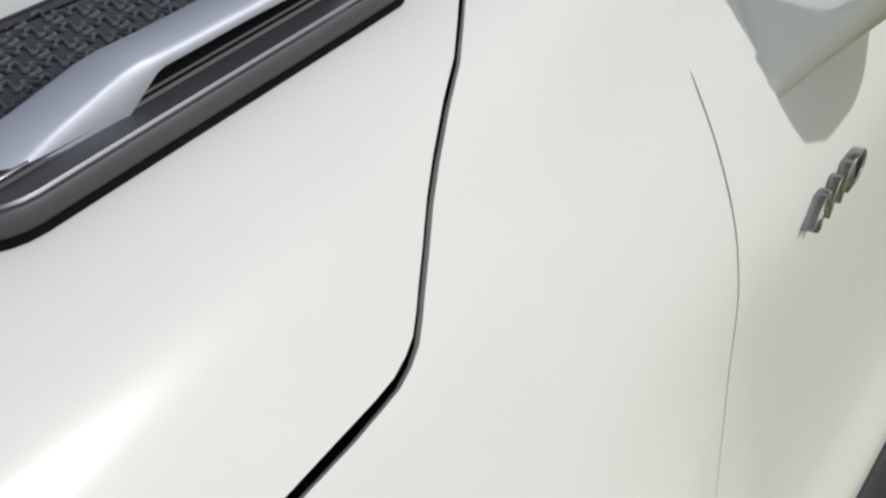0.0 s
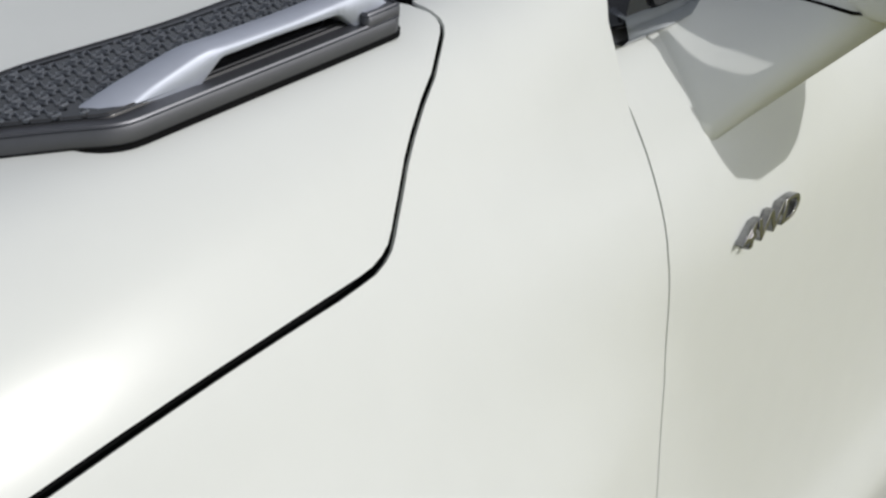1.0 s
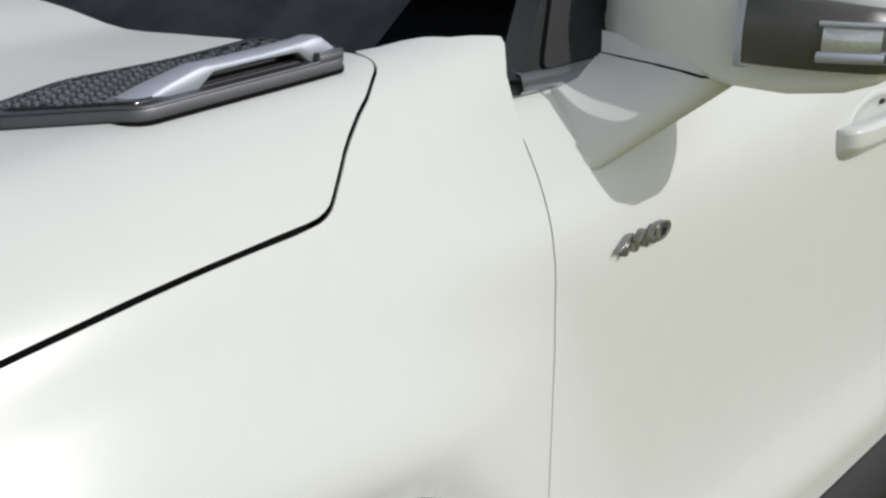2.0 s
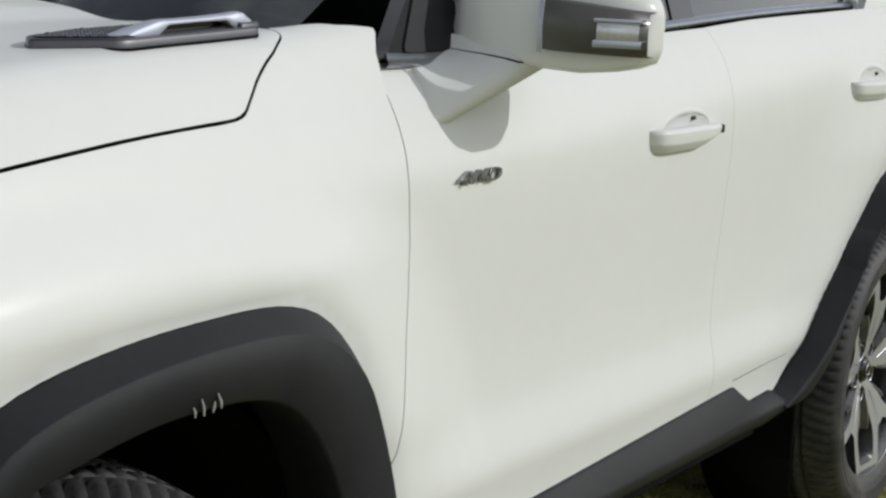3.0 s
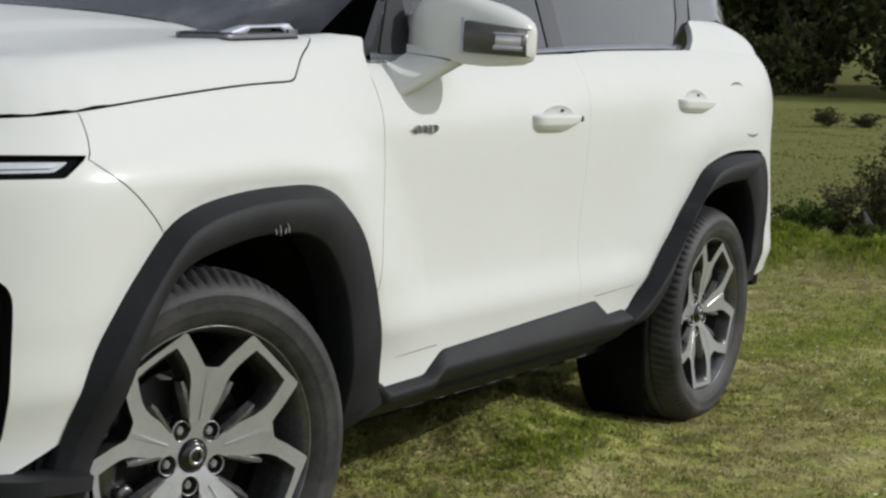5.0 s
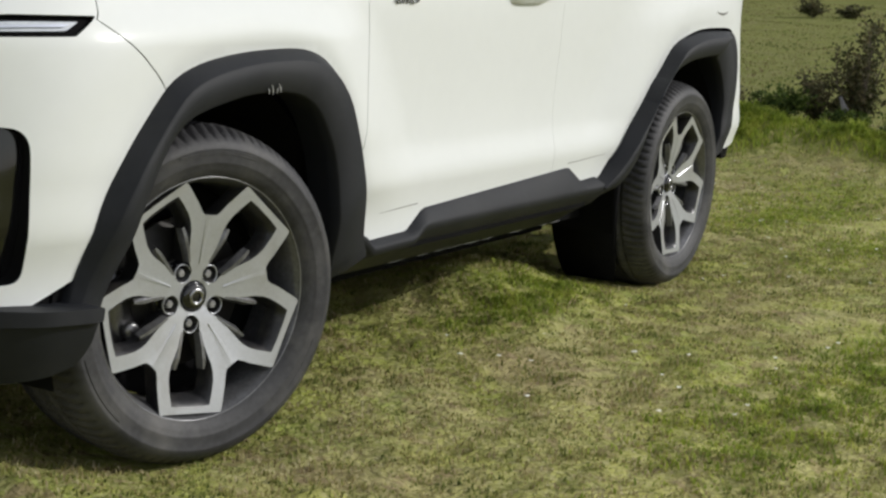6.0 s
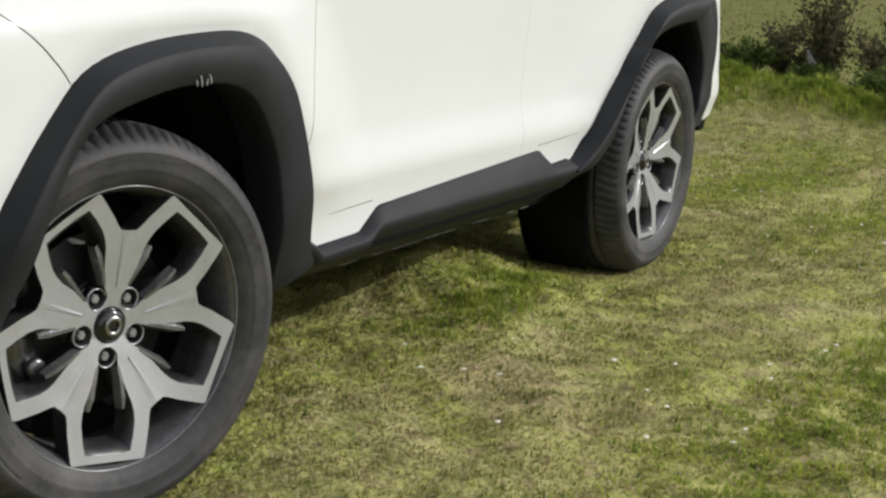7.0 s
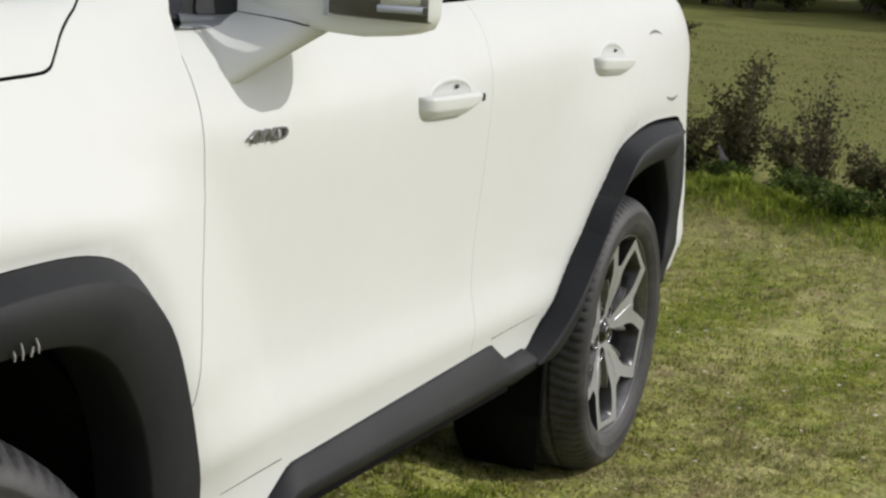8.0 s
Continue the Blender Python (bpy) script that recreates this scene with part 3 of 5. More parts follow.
def cup_loop(cu, cs):
    return [Vector((cu + 0.008 + 0.096 * math.cos(a), cs + 0.005 + 0.0225 * math.sin(a))) for a in [2 * math.pi * k / 36 for k in range(36)]]


for far in (False, True):
    panel("front_fender", fender_loop, WHITE, car, far=far, fold_shade=True, grid=0.016, surface=fender_skin, normal=fender_normal)
    panel("front_door", front_door_loop, WHITE, car, far=far, fold_shade=True, grid=0.016, gap=0.0009, holes=(cup_loop(*HANDLES[0]),))
    panel("rear_door", rear_door_loop, WHITE, car, far=far, fold_shade=True, grid=0.016, gap=0.0001, holes=(cup_loop(*HANDLES[1]),))
    panel("rear_quarter_panel", quarter_loop, WHITE, car, far=far, fold_shade=True, grid=0.02, gap=0.0001)
panel("front_bumper", bumper_loop, WHITE, car, holes=(resample(lamp_hole, 0.03, True), resample(intake_hole, 0.03, True)), both=True, fold_shade=True)


# a near-black sheet standing for the shade behind the seams, with the wheel houses open
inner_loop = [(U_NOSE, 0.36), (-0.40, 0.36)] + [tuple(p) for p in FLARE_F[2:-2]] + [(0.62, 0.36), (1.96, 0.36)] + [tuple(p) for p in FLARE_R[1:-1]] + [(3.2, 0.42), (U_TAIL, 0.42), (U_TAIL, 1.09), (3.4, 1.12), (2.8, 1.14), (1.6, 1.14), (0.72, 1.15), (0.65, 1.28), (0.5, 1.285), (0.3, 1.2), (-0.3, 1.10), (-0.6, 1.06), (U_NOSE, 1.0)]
panel("seam_shade_sheet", inner_loop, GAP, car, "near-black sheet standing for shade behind the seams", holes=[shrink(resample(intake_hole, 0.03, True), -0.004)], grid=0.05, proud=-0.013, fold=0.05, gap=0, both=True)


# ---- bonnet ----
RIM = [(plan(u), u) for u in [U_NOSE + 0.01 * k for k in range(int((0.75 - U_NOSE) / 0.01))]]
RIM_XY = np.array([tuple(p) for p, _ in RIM])
RIM_U = np.array([u for _, u in RIM])


def hood_point(x, y):
    """The bonnet over a point of the plan: the skin's own shoulder, carried inwards."""
    yy = y if y < MID else 2 * MID - y
    d2 = ((RIM_XY - (x, yy)) ** 2).sum(1)
    wts = np.exp(-(d2 - d2.min()) / 0.004)
    u = float((RIM_U * wts).sum() / wts.sum()) if yy > 0.3 else float(RIM_U[d2.argmin()])
    d = math.sqrt(d2.min())
    uu = x if x > -0.3 else u
    lo, hi = 1.0, 2.1
    for _ in range(24):
        m = (lo + hi) / 2
        lo, hi = (m, hi) if depth_of(uu, m) < d else (lo, m)
    z = HEIGHT(lo) + LIFT(max(x, uu) if yy > 0.4 else uu) * step(0.86, 1.1, lo)
    z += 0.014 * step(0.40, 0.50, yy) * step(-0.8, -0.2, x)
    z += SHOULDER_RISE(x) * step(1.10, 1.18, lo) * (1 - step(0.28, 0.5, yy))
    return Vector((x, y, z))


def hood_normal(x, y):
    a, b = hood_point(x + 0.006, y) - hood_point(x - 0.006, y), hood_point(x, y + 0.006) - hood_point(x, y - 0.006)
    return a.cross(b).normalized()


hood_half = [skin(u, s) for u, s in HOOD_EDGE[1::2] + HOOD_BEND + HOOD_BACK]
hood_half = [(p.x, p.y) for p in hood_half] + [(0.4815, 0.197), (0.479, 0.212), (0.470, 0.245), (0.444, 0.33), (0.42, 0.5), (0.40, 0.7), (0.385, MID)]
hood_loop = hood_half + [(x, 2 * MID - y) for x, y in reversed(hood_half[:-1])]
panel("bonnet", hood_loop, WHITE, car, grid=0.035, fold_shade=True, surface=hood_point, normal=hood_normal)

# ---- black cladding ----
def flare(name, outer, opening, far):
    """A wheel arch moulding: a bevelled upper band, a broad face and a return into the wheel house."""
    rows = []
    n = len(outer)
    for k, (a, b) in enumerate(zip(outer, opening)):
        across = (b - a)
        tuck = 1.1 if (outer is FLARE_F) == (k > n // 2) else 0.0
        def at(t, y):
            p = a + across * t
            q = Vector((p.x, (min(skin(p.x, p.y).y, 0.2) if y is None else y) + tuck * max(0.0, (0.365 if outer is FLARE_F else 0.425) - p.y), p.y))
            return q
        merge = 1 - step(0.36, 0.56, (a.y + b.y) / 2) if (a.x > 0.2) == (outer is FLARE_F) or k < n // 3 and outer is FLARE_R else 0.0
        merge = merge if (outer is FLARE_F) == (k > n // 2) else 0.0
        base = max(plan(a.x).y, plan(b.x).y) + 0.040 * merge
        low = 1 - step(0.40, 0.66, (a.y + b.y) / 2) if outer is FLARE_F and k < n // 2 else 0.0
        base = base * (1 - low) + (skin(b.x, b.y).y + 0.010) * low
        lip = skin(a.x, a.y).y
        if outer is FLARE_R:
            tail = step(2.95, 3.12, a.x)
            base = base * (1 - tail) + (skin(a.x, max(a.y, 0.5)).y + 0.021) * tail
        row = [Vector((a.x, lip + 0.03, a.y)), Vector((a.x, lip - 0.004, a.y)), at(0.02, lip - 0.008), at(0.225, base - 0.024), at(0.25, base - 0.027), at(0.60, base - 0.026), at(0.97, base - 0.022), at(1.0, base - 0.018), at(1.0, base + 0.012), at(0.96, base + 0.07 - 0.052 * low)]
        rows.append([mirrored(p) for p in row] if far else row)
    bm = loft(bmesh.new(), rows)
    if far:
        bmesh.ops.reverse_faces(bm, faces=bm.faces)
    return part(name, smooth(bm, 18), PLASTIC, car, "matt black plastic arch moulding")


for far in (False, True):
    flare("front_arch_moulding", FLARE_F, OPEN_F, far)
    flare("rear_arch_moulding", FLARE_R, OPEN_R, far)


def sill(far):
    """The side cladding: a raised upper slope with slanted ends over a rounded lower rail."""
    xs = [0.575 + (2.085 - 0.575) * k / 90 for k in range(91)]
    rows = []
    for x in xs:
        top = float(np.interp(x, [p[0] for p in CLAD_TOP], [p[1] for p in CLAD_TOP]))
        if x < 0.645:
            top = float(np.interp(x, [0.462, 0.56, 0.645], [0.50, 0.47, 0.407]))
        if x > 1.99:
            top = float(np.interp(x, [1.99, 2.04, 2.085], [0.45, 0.45, 0.43]))
        rise = 0.05 * step(1.93, 2.085, x)
        crest = min(0.428, top - 0.014)
        y = skin(min(max(x, 0.62), 1.96), top).y
        end = 0.05 * step(2.015, 2.085, x)
        row = [Vector((x, y + 0.03, top)), Vector((x, y - 0.003, top)), Vector((x, y - 0.007, top - 0.004)), Vector((x, 0.019, crest + 0.006)), Vector((x, 0.0165, crest - 0.004)), Vector((x, 0.022, crest - 0.018)), Vector((x, 0.10 - rise, 0.347 + 0.6 * rise)), Vector((x, 0.160 - rise, 0.302 + rise)), Vector((x, 0.168 - rise, 0.298 + rise)), Vector((x, 0.20, 0.31 + rise))]
        row = [p + Vector((0, end, 0)) for p in row]
        rows.append([mirrored(p) for p in row] if far else row)
    bm = loft(bmesh.new(), rows)
    if far:
        bmesh.ops.reverse_faces(bm, faces=bm.faces)
    part("sill_cladding", smooth(bm, 25), PLASTIC, car, "matt black plastic sill cladding")


for far in (False, True):
    sill(far)
rub = random.Random(7)
x = 0.95
while x < 1.95:
    long = rub.uniform(0.05, 0.16)
    bm = tube(bmesh.new(), [(x, 0.164, 0.2985), (x + long / 2, 0.163, 0.2985), (x + long, 0.164, 0.2985)], [0.0006, rub.uniform(0.0006, 0.0013), 0.0004], 5)
    part("scuffed_edge", bm, SCRATCH, car, "pale scuff along the sill's lower edge")
    x += long + rub.uniform(0.0, 0.1)

# bumper blade and the tucked-under lower bumper, black
def blade_skin(u, s):
    """The bumper's blade: it leaves the skin towards its free end beside the tyre."""
    return skin(u, s, 0.016 + 0.050 * step(-0.66, -0.45, u))


def blade_normal(u, s):
    a, b = blade_skin(u + 0.004, s) - blade_skin(u - 0.004, s), blade_skin(u, s + 0.004) - blade_skin(u, s - 0.004)
    return a.cross(b).normalized()


def chin_skin(u, s):
    """Below the blade the bumper tucks under towards its lower edge."""
    return skin(u, s, 0.006 + 0.050 * step(-0.66, -0.45, u) - 0.3 * (0.390 - s))


def chin_normal(u, s):
    a, b = chin_skin(u + 0.004, s) - chin_skin(u - 0.004, s), chin_skin(u, s + 0.004) - chin_skin(u, s - 0.004)
    return a.cross(b).normalized()


blade_loop = rounded([(U_NOSE, 0.393), (-0.62, 0.3925), (-0.56, 0.3915), (-0.46, 0.3895), (-0.359, 0.384), (-0.356, 0.4115), (-0.41, 0.4145), (-0.475, 0.4175), (-0.54, 0.421), (-0.62, 0.424), (U_NOSE, 0.426)], 0.004, 3)
low_loop = [(U_NOSE, 0.265), (-0.6, 0.268), (-0.52, 0.272), (-0.437, 0.280), (-0.386, 0.294), (-0.371, 0.315), (-0.3625, 0.338), (-0.360, 0.388), (-0.46, 0.393), (-0.56, 0.395), (-0.62, 0.396), (U_NOSE, 0.397)]
panel("lower_bumper", low_loop, PLASTIC, car, "matt black plastic bumper underside", fold=0.07, gap=0, both=True, surface=chin_skin, normal=chin_normal)
panel("bumper_blade", blade_loop, PLASTIC, car, "matt black plastic blade along the bumper", fold=0.09, gap=0, both=True, surface=blade_skin, normal=blade_normal)
panel("rear_bumper", [(3.5, 0.44), (U_TAIL, 0.42), (U_TAIL, 0.49), (3.55, 0.488), (3.5, 0.482)], PLASTIC, car, proud=0.006, fold=0.05, gap=0, both=True)

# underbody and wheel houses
# floor blocks hung low in near black to deepen the shade beneath
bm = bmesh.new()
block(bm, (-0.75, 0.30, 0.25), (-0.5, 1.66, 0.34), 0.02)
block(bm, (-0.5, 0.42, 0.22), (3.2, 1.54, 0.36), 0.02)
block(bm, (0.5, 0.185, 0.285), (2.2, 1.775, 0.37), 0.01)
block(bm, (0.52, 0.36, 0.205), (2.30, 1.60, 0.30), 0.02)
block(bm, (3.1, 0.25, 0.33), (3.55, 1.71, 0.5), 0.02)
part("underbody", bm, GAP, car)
# no car part: near-black curved sheets that stand for shade before the rear wheels
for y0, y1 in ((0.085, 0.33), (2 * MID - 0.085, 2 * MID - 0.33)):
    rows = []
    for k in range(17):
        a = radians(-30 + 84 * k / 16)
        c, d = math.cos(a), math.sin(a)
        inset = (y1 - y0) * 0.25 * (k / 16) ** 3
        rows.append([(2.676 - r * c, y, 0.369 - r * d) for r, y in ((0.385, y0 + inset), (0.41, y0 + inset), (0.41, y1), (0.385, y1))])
    part("wheel_shade_sheet", smooth(loft(bmesh.new(), rows, closed=True, caps=True), 40), GAP, car, "added near-black curved sheet standing for shade before the rear wheel")
for cx, y0, side in ((0.04, 0.07, 1), (2.66, 0.07, 1), (0.04, 2 * MID - 0.07, -1), (2.66, 2 * MID - 0.07, -1)):
    bm = bmesh.new()
    rows = []
    for k in range(25):
        a = math.pi * (-0.08 + 1.16 * k / 24)
        x, z = cx + 0.46 * math.cos(a), 0.36 + 0.475 * math.sin(a)
        rows.append([(x, y0, z), (x, y0 + side * 0.2, z), (x, y0 + side * 0.36, z), (cx + (x - cx) * 0.9, y0 + side * 0.38, 0.36 + (z - 0.36) * 0.9), (cx, y0 + side * 0.38, 0.36)])
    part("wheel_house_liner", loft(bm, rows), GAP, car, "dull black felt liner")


# ---- glasshouse ----
def belt_z(x):
    return skin(x, float(np.interp(x, [p[0] for p in BELT], [p[1] for p in BELT]))).z


def upper(x, z, proud=0.0):
    """The side glass plane, leaning in from the belt."""
    xx = min(max(x, 0.62), 3.3)
    y0 = 0.142 + 0.02 * step(2.6, 3.4, xx) + 0.10 * step(3.0, 3.7, x)
    return Vector((x, y0 + 0.36 * (z - 1.16) + 0.12 * max(0.0, z - 1.45) ** 1.5 - proud, z))


def upper_normal(x, z):
    a, b = upper(x + 0.01, z) - upper(x - 0.01, z), upper(x, z + 0.01) - upper(x, z - 0.01)
    return a.cross(b).normalized()


def shoulder(u, v):
    """White skin between the quarter panel's upper edge and the quarter window."""
    a, b = skin(u, 1.146), upper(u, 1.350, 0.004)
    p = a.lerp(b, v)
    return p + Vector((0, -0.012, 0.006)) * (4 * v * (1 - v))


def shoulder_normal(u, v):
    a, b = shoulder(u + 0.01, v) - shoulder(u - 0.01, v), shoulder(u, v + 0.02) - shoulder(u, v - 0.02)
    return a.cross(b).normalized()


ROOF_Z = spline(((0.5, 1.16), (0.8, 1.35), (1.1, 1.51), (1.35, 1.60), (1.6, 1.645), (2.2, 1.665), (3.0, 1.64), (3.35, 1.60)))
front_glass = [(0.80, belt_z(0.8) + 0.012), (1.60, belt_z(1.6) + 0.012), (1.60, 1.57), (1.32, 1.555), (1.0, 1.40)]
rear_glass = [(1.70, belt_z(1.7) + 0.012), (2.55, belt_z(2.5) + 0.012), (2.63, 1.35), (2.72, 1.53), (1.70, 1.57)]
tail_glass = [(2.76, 1.335), (3.10, 1.365), (3.24, 1.28), (3.33, 1.265), (3.18, 1.52), (2.86, 1.53)]
post_a = [(0.655, belt_z(0.66) + 0.004), (0.81, belt_z(0.8) + 0.010), (1.01, 1.40), (1.33, 1.556), (1.60, 1.57), (1.7, 1.572), (2.73, 1.532), (2.85, 1.53), (3.19, 1.525), (3.25, 1.60), (2.2, 1.655), (1.5, 1.625), (1.2, 1.545), (0.9, 1.39)]
for far in (False, True):
    for name, loop in (("front_window", front_glass), ("rear_window", rear_glass), ("quarter_window", tail_glass)):
        panel(name, rounded(loop, 0.02, 3), GLASS, car, "dark tinted side glass", far=far, surface=upper, normal=upper_normal, grid=0.08, fold=0.004)
    panel("windscreen_pillar", rounded(post_a, 0.01, 2), GLOSSBLACK, car, "gloss black pillar and roof edge", far=far, surface=upper, normal=upper_normal, grid=0.06, proud=0.006, fold=0.03)
    panel("centre_pillar", [(1.60, belt_z(1.6) + 0.01), (1.70, belt_z(1.7) + 0.01), (1.70, 1.575), (1.60, 1.575)], GLOSSBLACK, car, far=far, surface=upper, normal=upper_normal, grid=0.05, proud=0.003, fold=0.02)
    panel("rear_pillar", [(2.545, belt_z(2.5) + 0.01), (2.61, belt_z(2.5) + 0.05), (2.74, 1.345), (2.87, 1.535), (2.72, 1.535), (2.635, 1.35)], GLOSSBLACK, car, far=far, surface=upper, normal=upper_normal, grid=0.04, proud=0.002, fold=0.02)
    panel("rear_shoulder", [(2.59, 0.0), (2.63, 0.25), (2.685, 0.75), (2.705, 0.88), (2.735, 0.94), (2.9, 1.03), (3.11, 1.13), (3.14, 1.06), (3.20, 0.84), (3.255, 0.70), (3.30, 0.42), (3.36, 0.22), (3.43, 0.0), (3.2, 0.0), (2.9, 0.0)], WHITE, car, far=far, surface=shoulder, normal=shoulder_normal, grid=0.06, fold=0.02, gap=0)

# bright strip along the belt
for far in (False, True):
    rows = []
    for k in range(61):
        x = 0.66 + (2.60 - 0.66) * k / 60
        z = belt_z(x)
        y = upper(x, z).y
        row = [Vector((x, y + 0.012, z - 0.006)), Vector((x, y - 0.004, z - 0.005)), Vector((x, y - 0.0085, z)), Vector((x, y - 0.004, z + 0.014)), Vector((x, y + 0.012, z + 0.018))]
        rows.append([mirrored(p) for p in row] if far else row)
    bm = loft(bmesh.new(), rows)
    if far:
        bmesh.ops.reverse_faces(bm, faces=bm.faces)
    part("belt_strip", smooth(bm, 50), CHROME, car, "dark chrome window strip")


def screen(v, y):
    """The windscreen: v from its foot to its head."""
    bow = 0.16 * ((y - MID) / 0.75) ** 2
    return Vector((0.46 + 0.85 * v + bow * (1 - 0.4 * v), y, 1.165 + 0.43 * v - 0.03 * v * v - 0.03 * ((y - MID) / 0.75) ** 2 * v))


rows = [[screen(k / 14, MID + (0.71 - 0.11 * k / 14) * (2 * j / 20 - 1)) for j in range(21)] for k in range(15)]
part("windscreen", smooth(loft(bmesh.new(), rows)), SCREEN, car, "dark curved windscreen")
rows = [[Vector((0.37 + 0.10 * k / 4 + 0.15 * ((2 * j / 20 - 1)) ** 2, MID + 0.78 * (2 * j / 20 - 1), 1.168 - 0.02 * k / 4 + 0.012 * (1 - (2 * j / 20 - 1) ** 2))) for j in range(21)] for k in range(5)]
part("scuttle_panel", smooth(loft(bmesh.new(), rows)), PLASTIC, car, "black plastic scuttle below the windscreen")
for y0 in (0.55, 1.15):
    bm = tube(bmesh.new(), [(0.45, y0, 1.20), (0.47, y0 + 0.25, 1.218), (0.465, y0 + 0.55, 1.222)], [0.009, 0.008, 0.006])
    part("wiper", smooth(bm), PLASTIC, car)

# roof, tailgate glass and cabin
rows = []
for k in range(25):
    x = 1.30 + (3.42 - 1.30) * k / 24
    edge = upper(x, min(ROOF_Z(x) - 0.03, 1.62)).y + 0.02
    rows.append([Vector((x, edge + (2 * MID - 2 * edge) * j / 20, ROOF_Z(x) - 0.02 + 0.05 * (1 - (2 * j / 20 - 1) ** 2))) for j in range(21)])
part("roof", smooth(loft(bmesh.new(), rows)), WHITE, car)
rows = [[Vector((3.36 + 0.16 * (1 - k / 8), 0.42 + (2 * MID - 0.84) * j / 12, 1.25 + 0.35 * k / 8)) for j in range(13)] for k in range(9)]
part("tailgate_window", smooth(loft(bmesh.new(), rows)), GLASS, car)
bm = bmesh.new()
block(bm, (3.05, 0.36, 1.02), (3.60, 1.60, 1.262), 0.03)
part("tailgate_frame", bm, WHITE, car)
bm = bmesh.new()
block(bm, (0.75, 0.28, 0.5), (3.4, 1.68, 1.12), 0.03)
for x, y in ((1.35, 0.38), (1.35, 1.08), (2.3, 0.38), (2.3, 1.08)):
    block(bm, (x, y, 1.0), (x + 0.16, y + 0.5, 1.36), 0.05)
    block(bm, (x + 0.04, y + 0.12, 1.36), (x + 0.13, y + 0.38, 1.5), 0.03)
part("cabin", bm, CABIN, car, "dark upholstery behind the tinted glass")

# ---- wheels ----
TYRE_R, RIM_R = 0.364, 0.2555


def polar(r, degrees):
    return (r * math.cos(radians(degrees)), r * math.sin(radians(degrees)))


def face_depth(r):
    """How far the spoke face lies behind the rim's edge."""
    return 0.003 + 0.046 * (1 - min(r / RIM_R, 1)) ** 1.05


def wheel(name):
    """A wheel in the xz plane, its outer face towards -y, its middle at the origin."""
    root = new(name)
    root.parent = car
    root["label"] = "two-tone alloy wheel with five forked spokes"
    # tyre
    shape = [(0.2555, 0.004), (0.262, -0.002), (0.270, -0.008), (0.280, -0.0125), (0.2865, -0.0142), (0.289, -0.0158), (0.292, -0.0158), (0.302, -0.0170), (0.316, -0.0170), (0.318, -0.0178), (0.321, -0.0170), (0.330, -0.013), (0.340, -0.004), (0.3475, 0.006), (0.352, 0.015), (0.356, 0.026), (0.360, 0.040), (0.3625, 0.056), (0.3625, 0.060), (0.3545, 0.0605), (0.3545, 0.069), (0.3635, 0.0695), (0.364, 0.104), (0.356, 0.1045), (0.356, 0.113), (0.364, 0.1135)]
    shape = shape + [(r, 0.236 - d) for r, d in reversed(shape)]
    turns = 425
    bm = bmesh.new()
    rings = []
    for k in range(turns):
        a = 2 * math.pi * k / turns
        ring = []
        for r, d in shape:
            shoulder = 0.005 < d < 0.057 or 0.179 < d < 0.231
            centre = 0.0695 <= d <= 0.1665
            lag = (k + int(d * 60)) % 5
            if r > 0.345 and shoulder and lag == 0:
                r -= 0.0115
            elif r > 0.36 and centre and (k + 2) % 5 == 0:
                r -= 0.006
            ring.append(bm.verts.new((r * math.cos(a), d, r * math.sin(a))))
        rings.append(ring)
    for k in range(turns):
        a, b = rings[k], rings[(k + 1) % turns]
        for j in range(len(shape) - 1):
            bm.faces.new((a[j], a[j + 1], b[j + 1], b[j]))
    tyre = part("tyre", smooth(bm, 32), TYRE, root, "dusty black tyre with worn tread blocks")
    # raised marks on the wall that cannot be read
    for a0, a1, r, wide in ((70, 106, 0.306, 0.010), (196, 226, 0.304, 0.008), (316, 338, 0.306, 0.010)):
        rows = []
        for k in range(15):
            a = a0 + (a1 - a0) * k / 14
            rows.append([(polar(rr, a)[0], d, polar(rr, a)[1]) for rr, d in ((r, -0.0160), (r + 0.001, -0.0178), (r + wide - 0.001, -0.0184), (r + wide, -0.0165))])
        part("sidewall_marking", loft(bmesh.new(), rows), TYRE, tyre)
    # rim barrel
    bm = lathe(bmesh.new(), [(0.263, 0.012), (0.2605, 0.002), (0.2585, 0.0), (0.2562, 0.001), (0.2552, 0.006)], 96)
    part("rim_edge", smooth(bm, 50), BARREL, root, "dark grey rim edge")
    bm = lathe(bmesh.new(), [(0.2552, 0.006), (0.250, 0.014), (0.244, 0.03), (0.238, 0.07), (0.234, 0.13), (0.246, 0.185), (0.262, 0.196), (0.268, 0.19)], 96)
    part("rim", smooth(bm), BARREL, root, "grey painted rim barrel")
    # forked spokes: a machined face with windows cut out, over dark flanks
    outer, holes = [], []
    for k in range(5):
        mid = 84 + 72 * k
        half = ((0.1765, 0.0), (0.178, 5.2), (0.187, 7.6), (0.205, 10.6), (0.22, 13.2), (0.235, 15.3), (0.2505, 17.3), (0.2555, 18.4))
        outer += [polar(r, mid - a) for r, a in half[:0:-1]] + [polar(r, mid + a) for r, a in half] + [polar(r, mid + a) for r, a in ((0.2466, 27), (0.2438, 36), (0.2466, 45))]
        gap = mid + 36
        side = ((0.039, 9.0), (0.046, 17.0), (0.058, 20.6), (0.072, 17.0), (0.082, 16.2), (0.0927, 16.8), (0.12, 18.6), (0.15, 20.0), (0.168, 19.6), (0.186, 18.1), (0.21, 15.0), (0.2325, 12.2), (0.2308, 6.0))
        holes.append([polar(r, gap + a) for r, a in side] + [polar(0.2298, gap)] + [polar(r, gap - a) for r, a in side[::-1]])
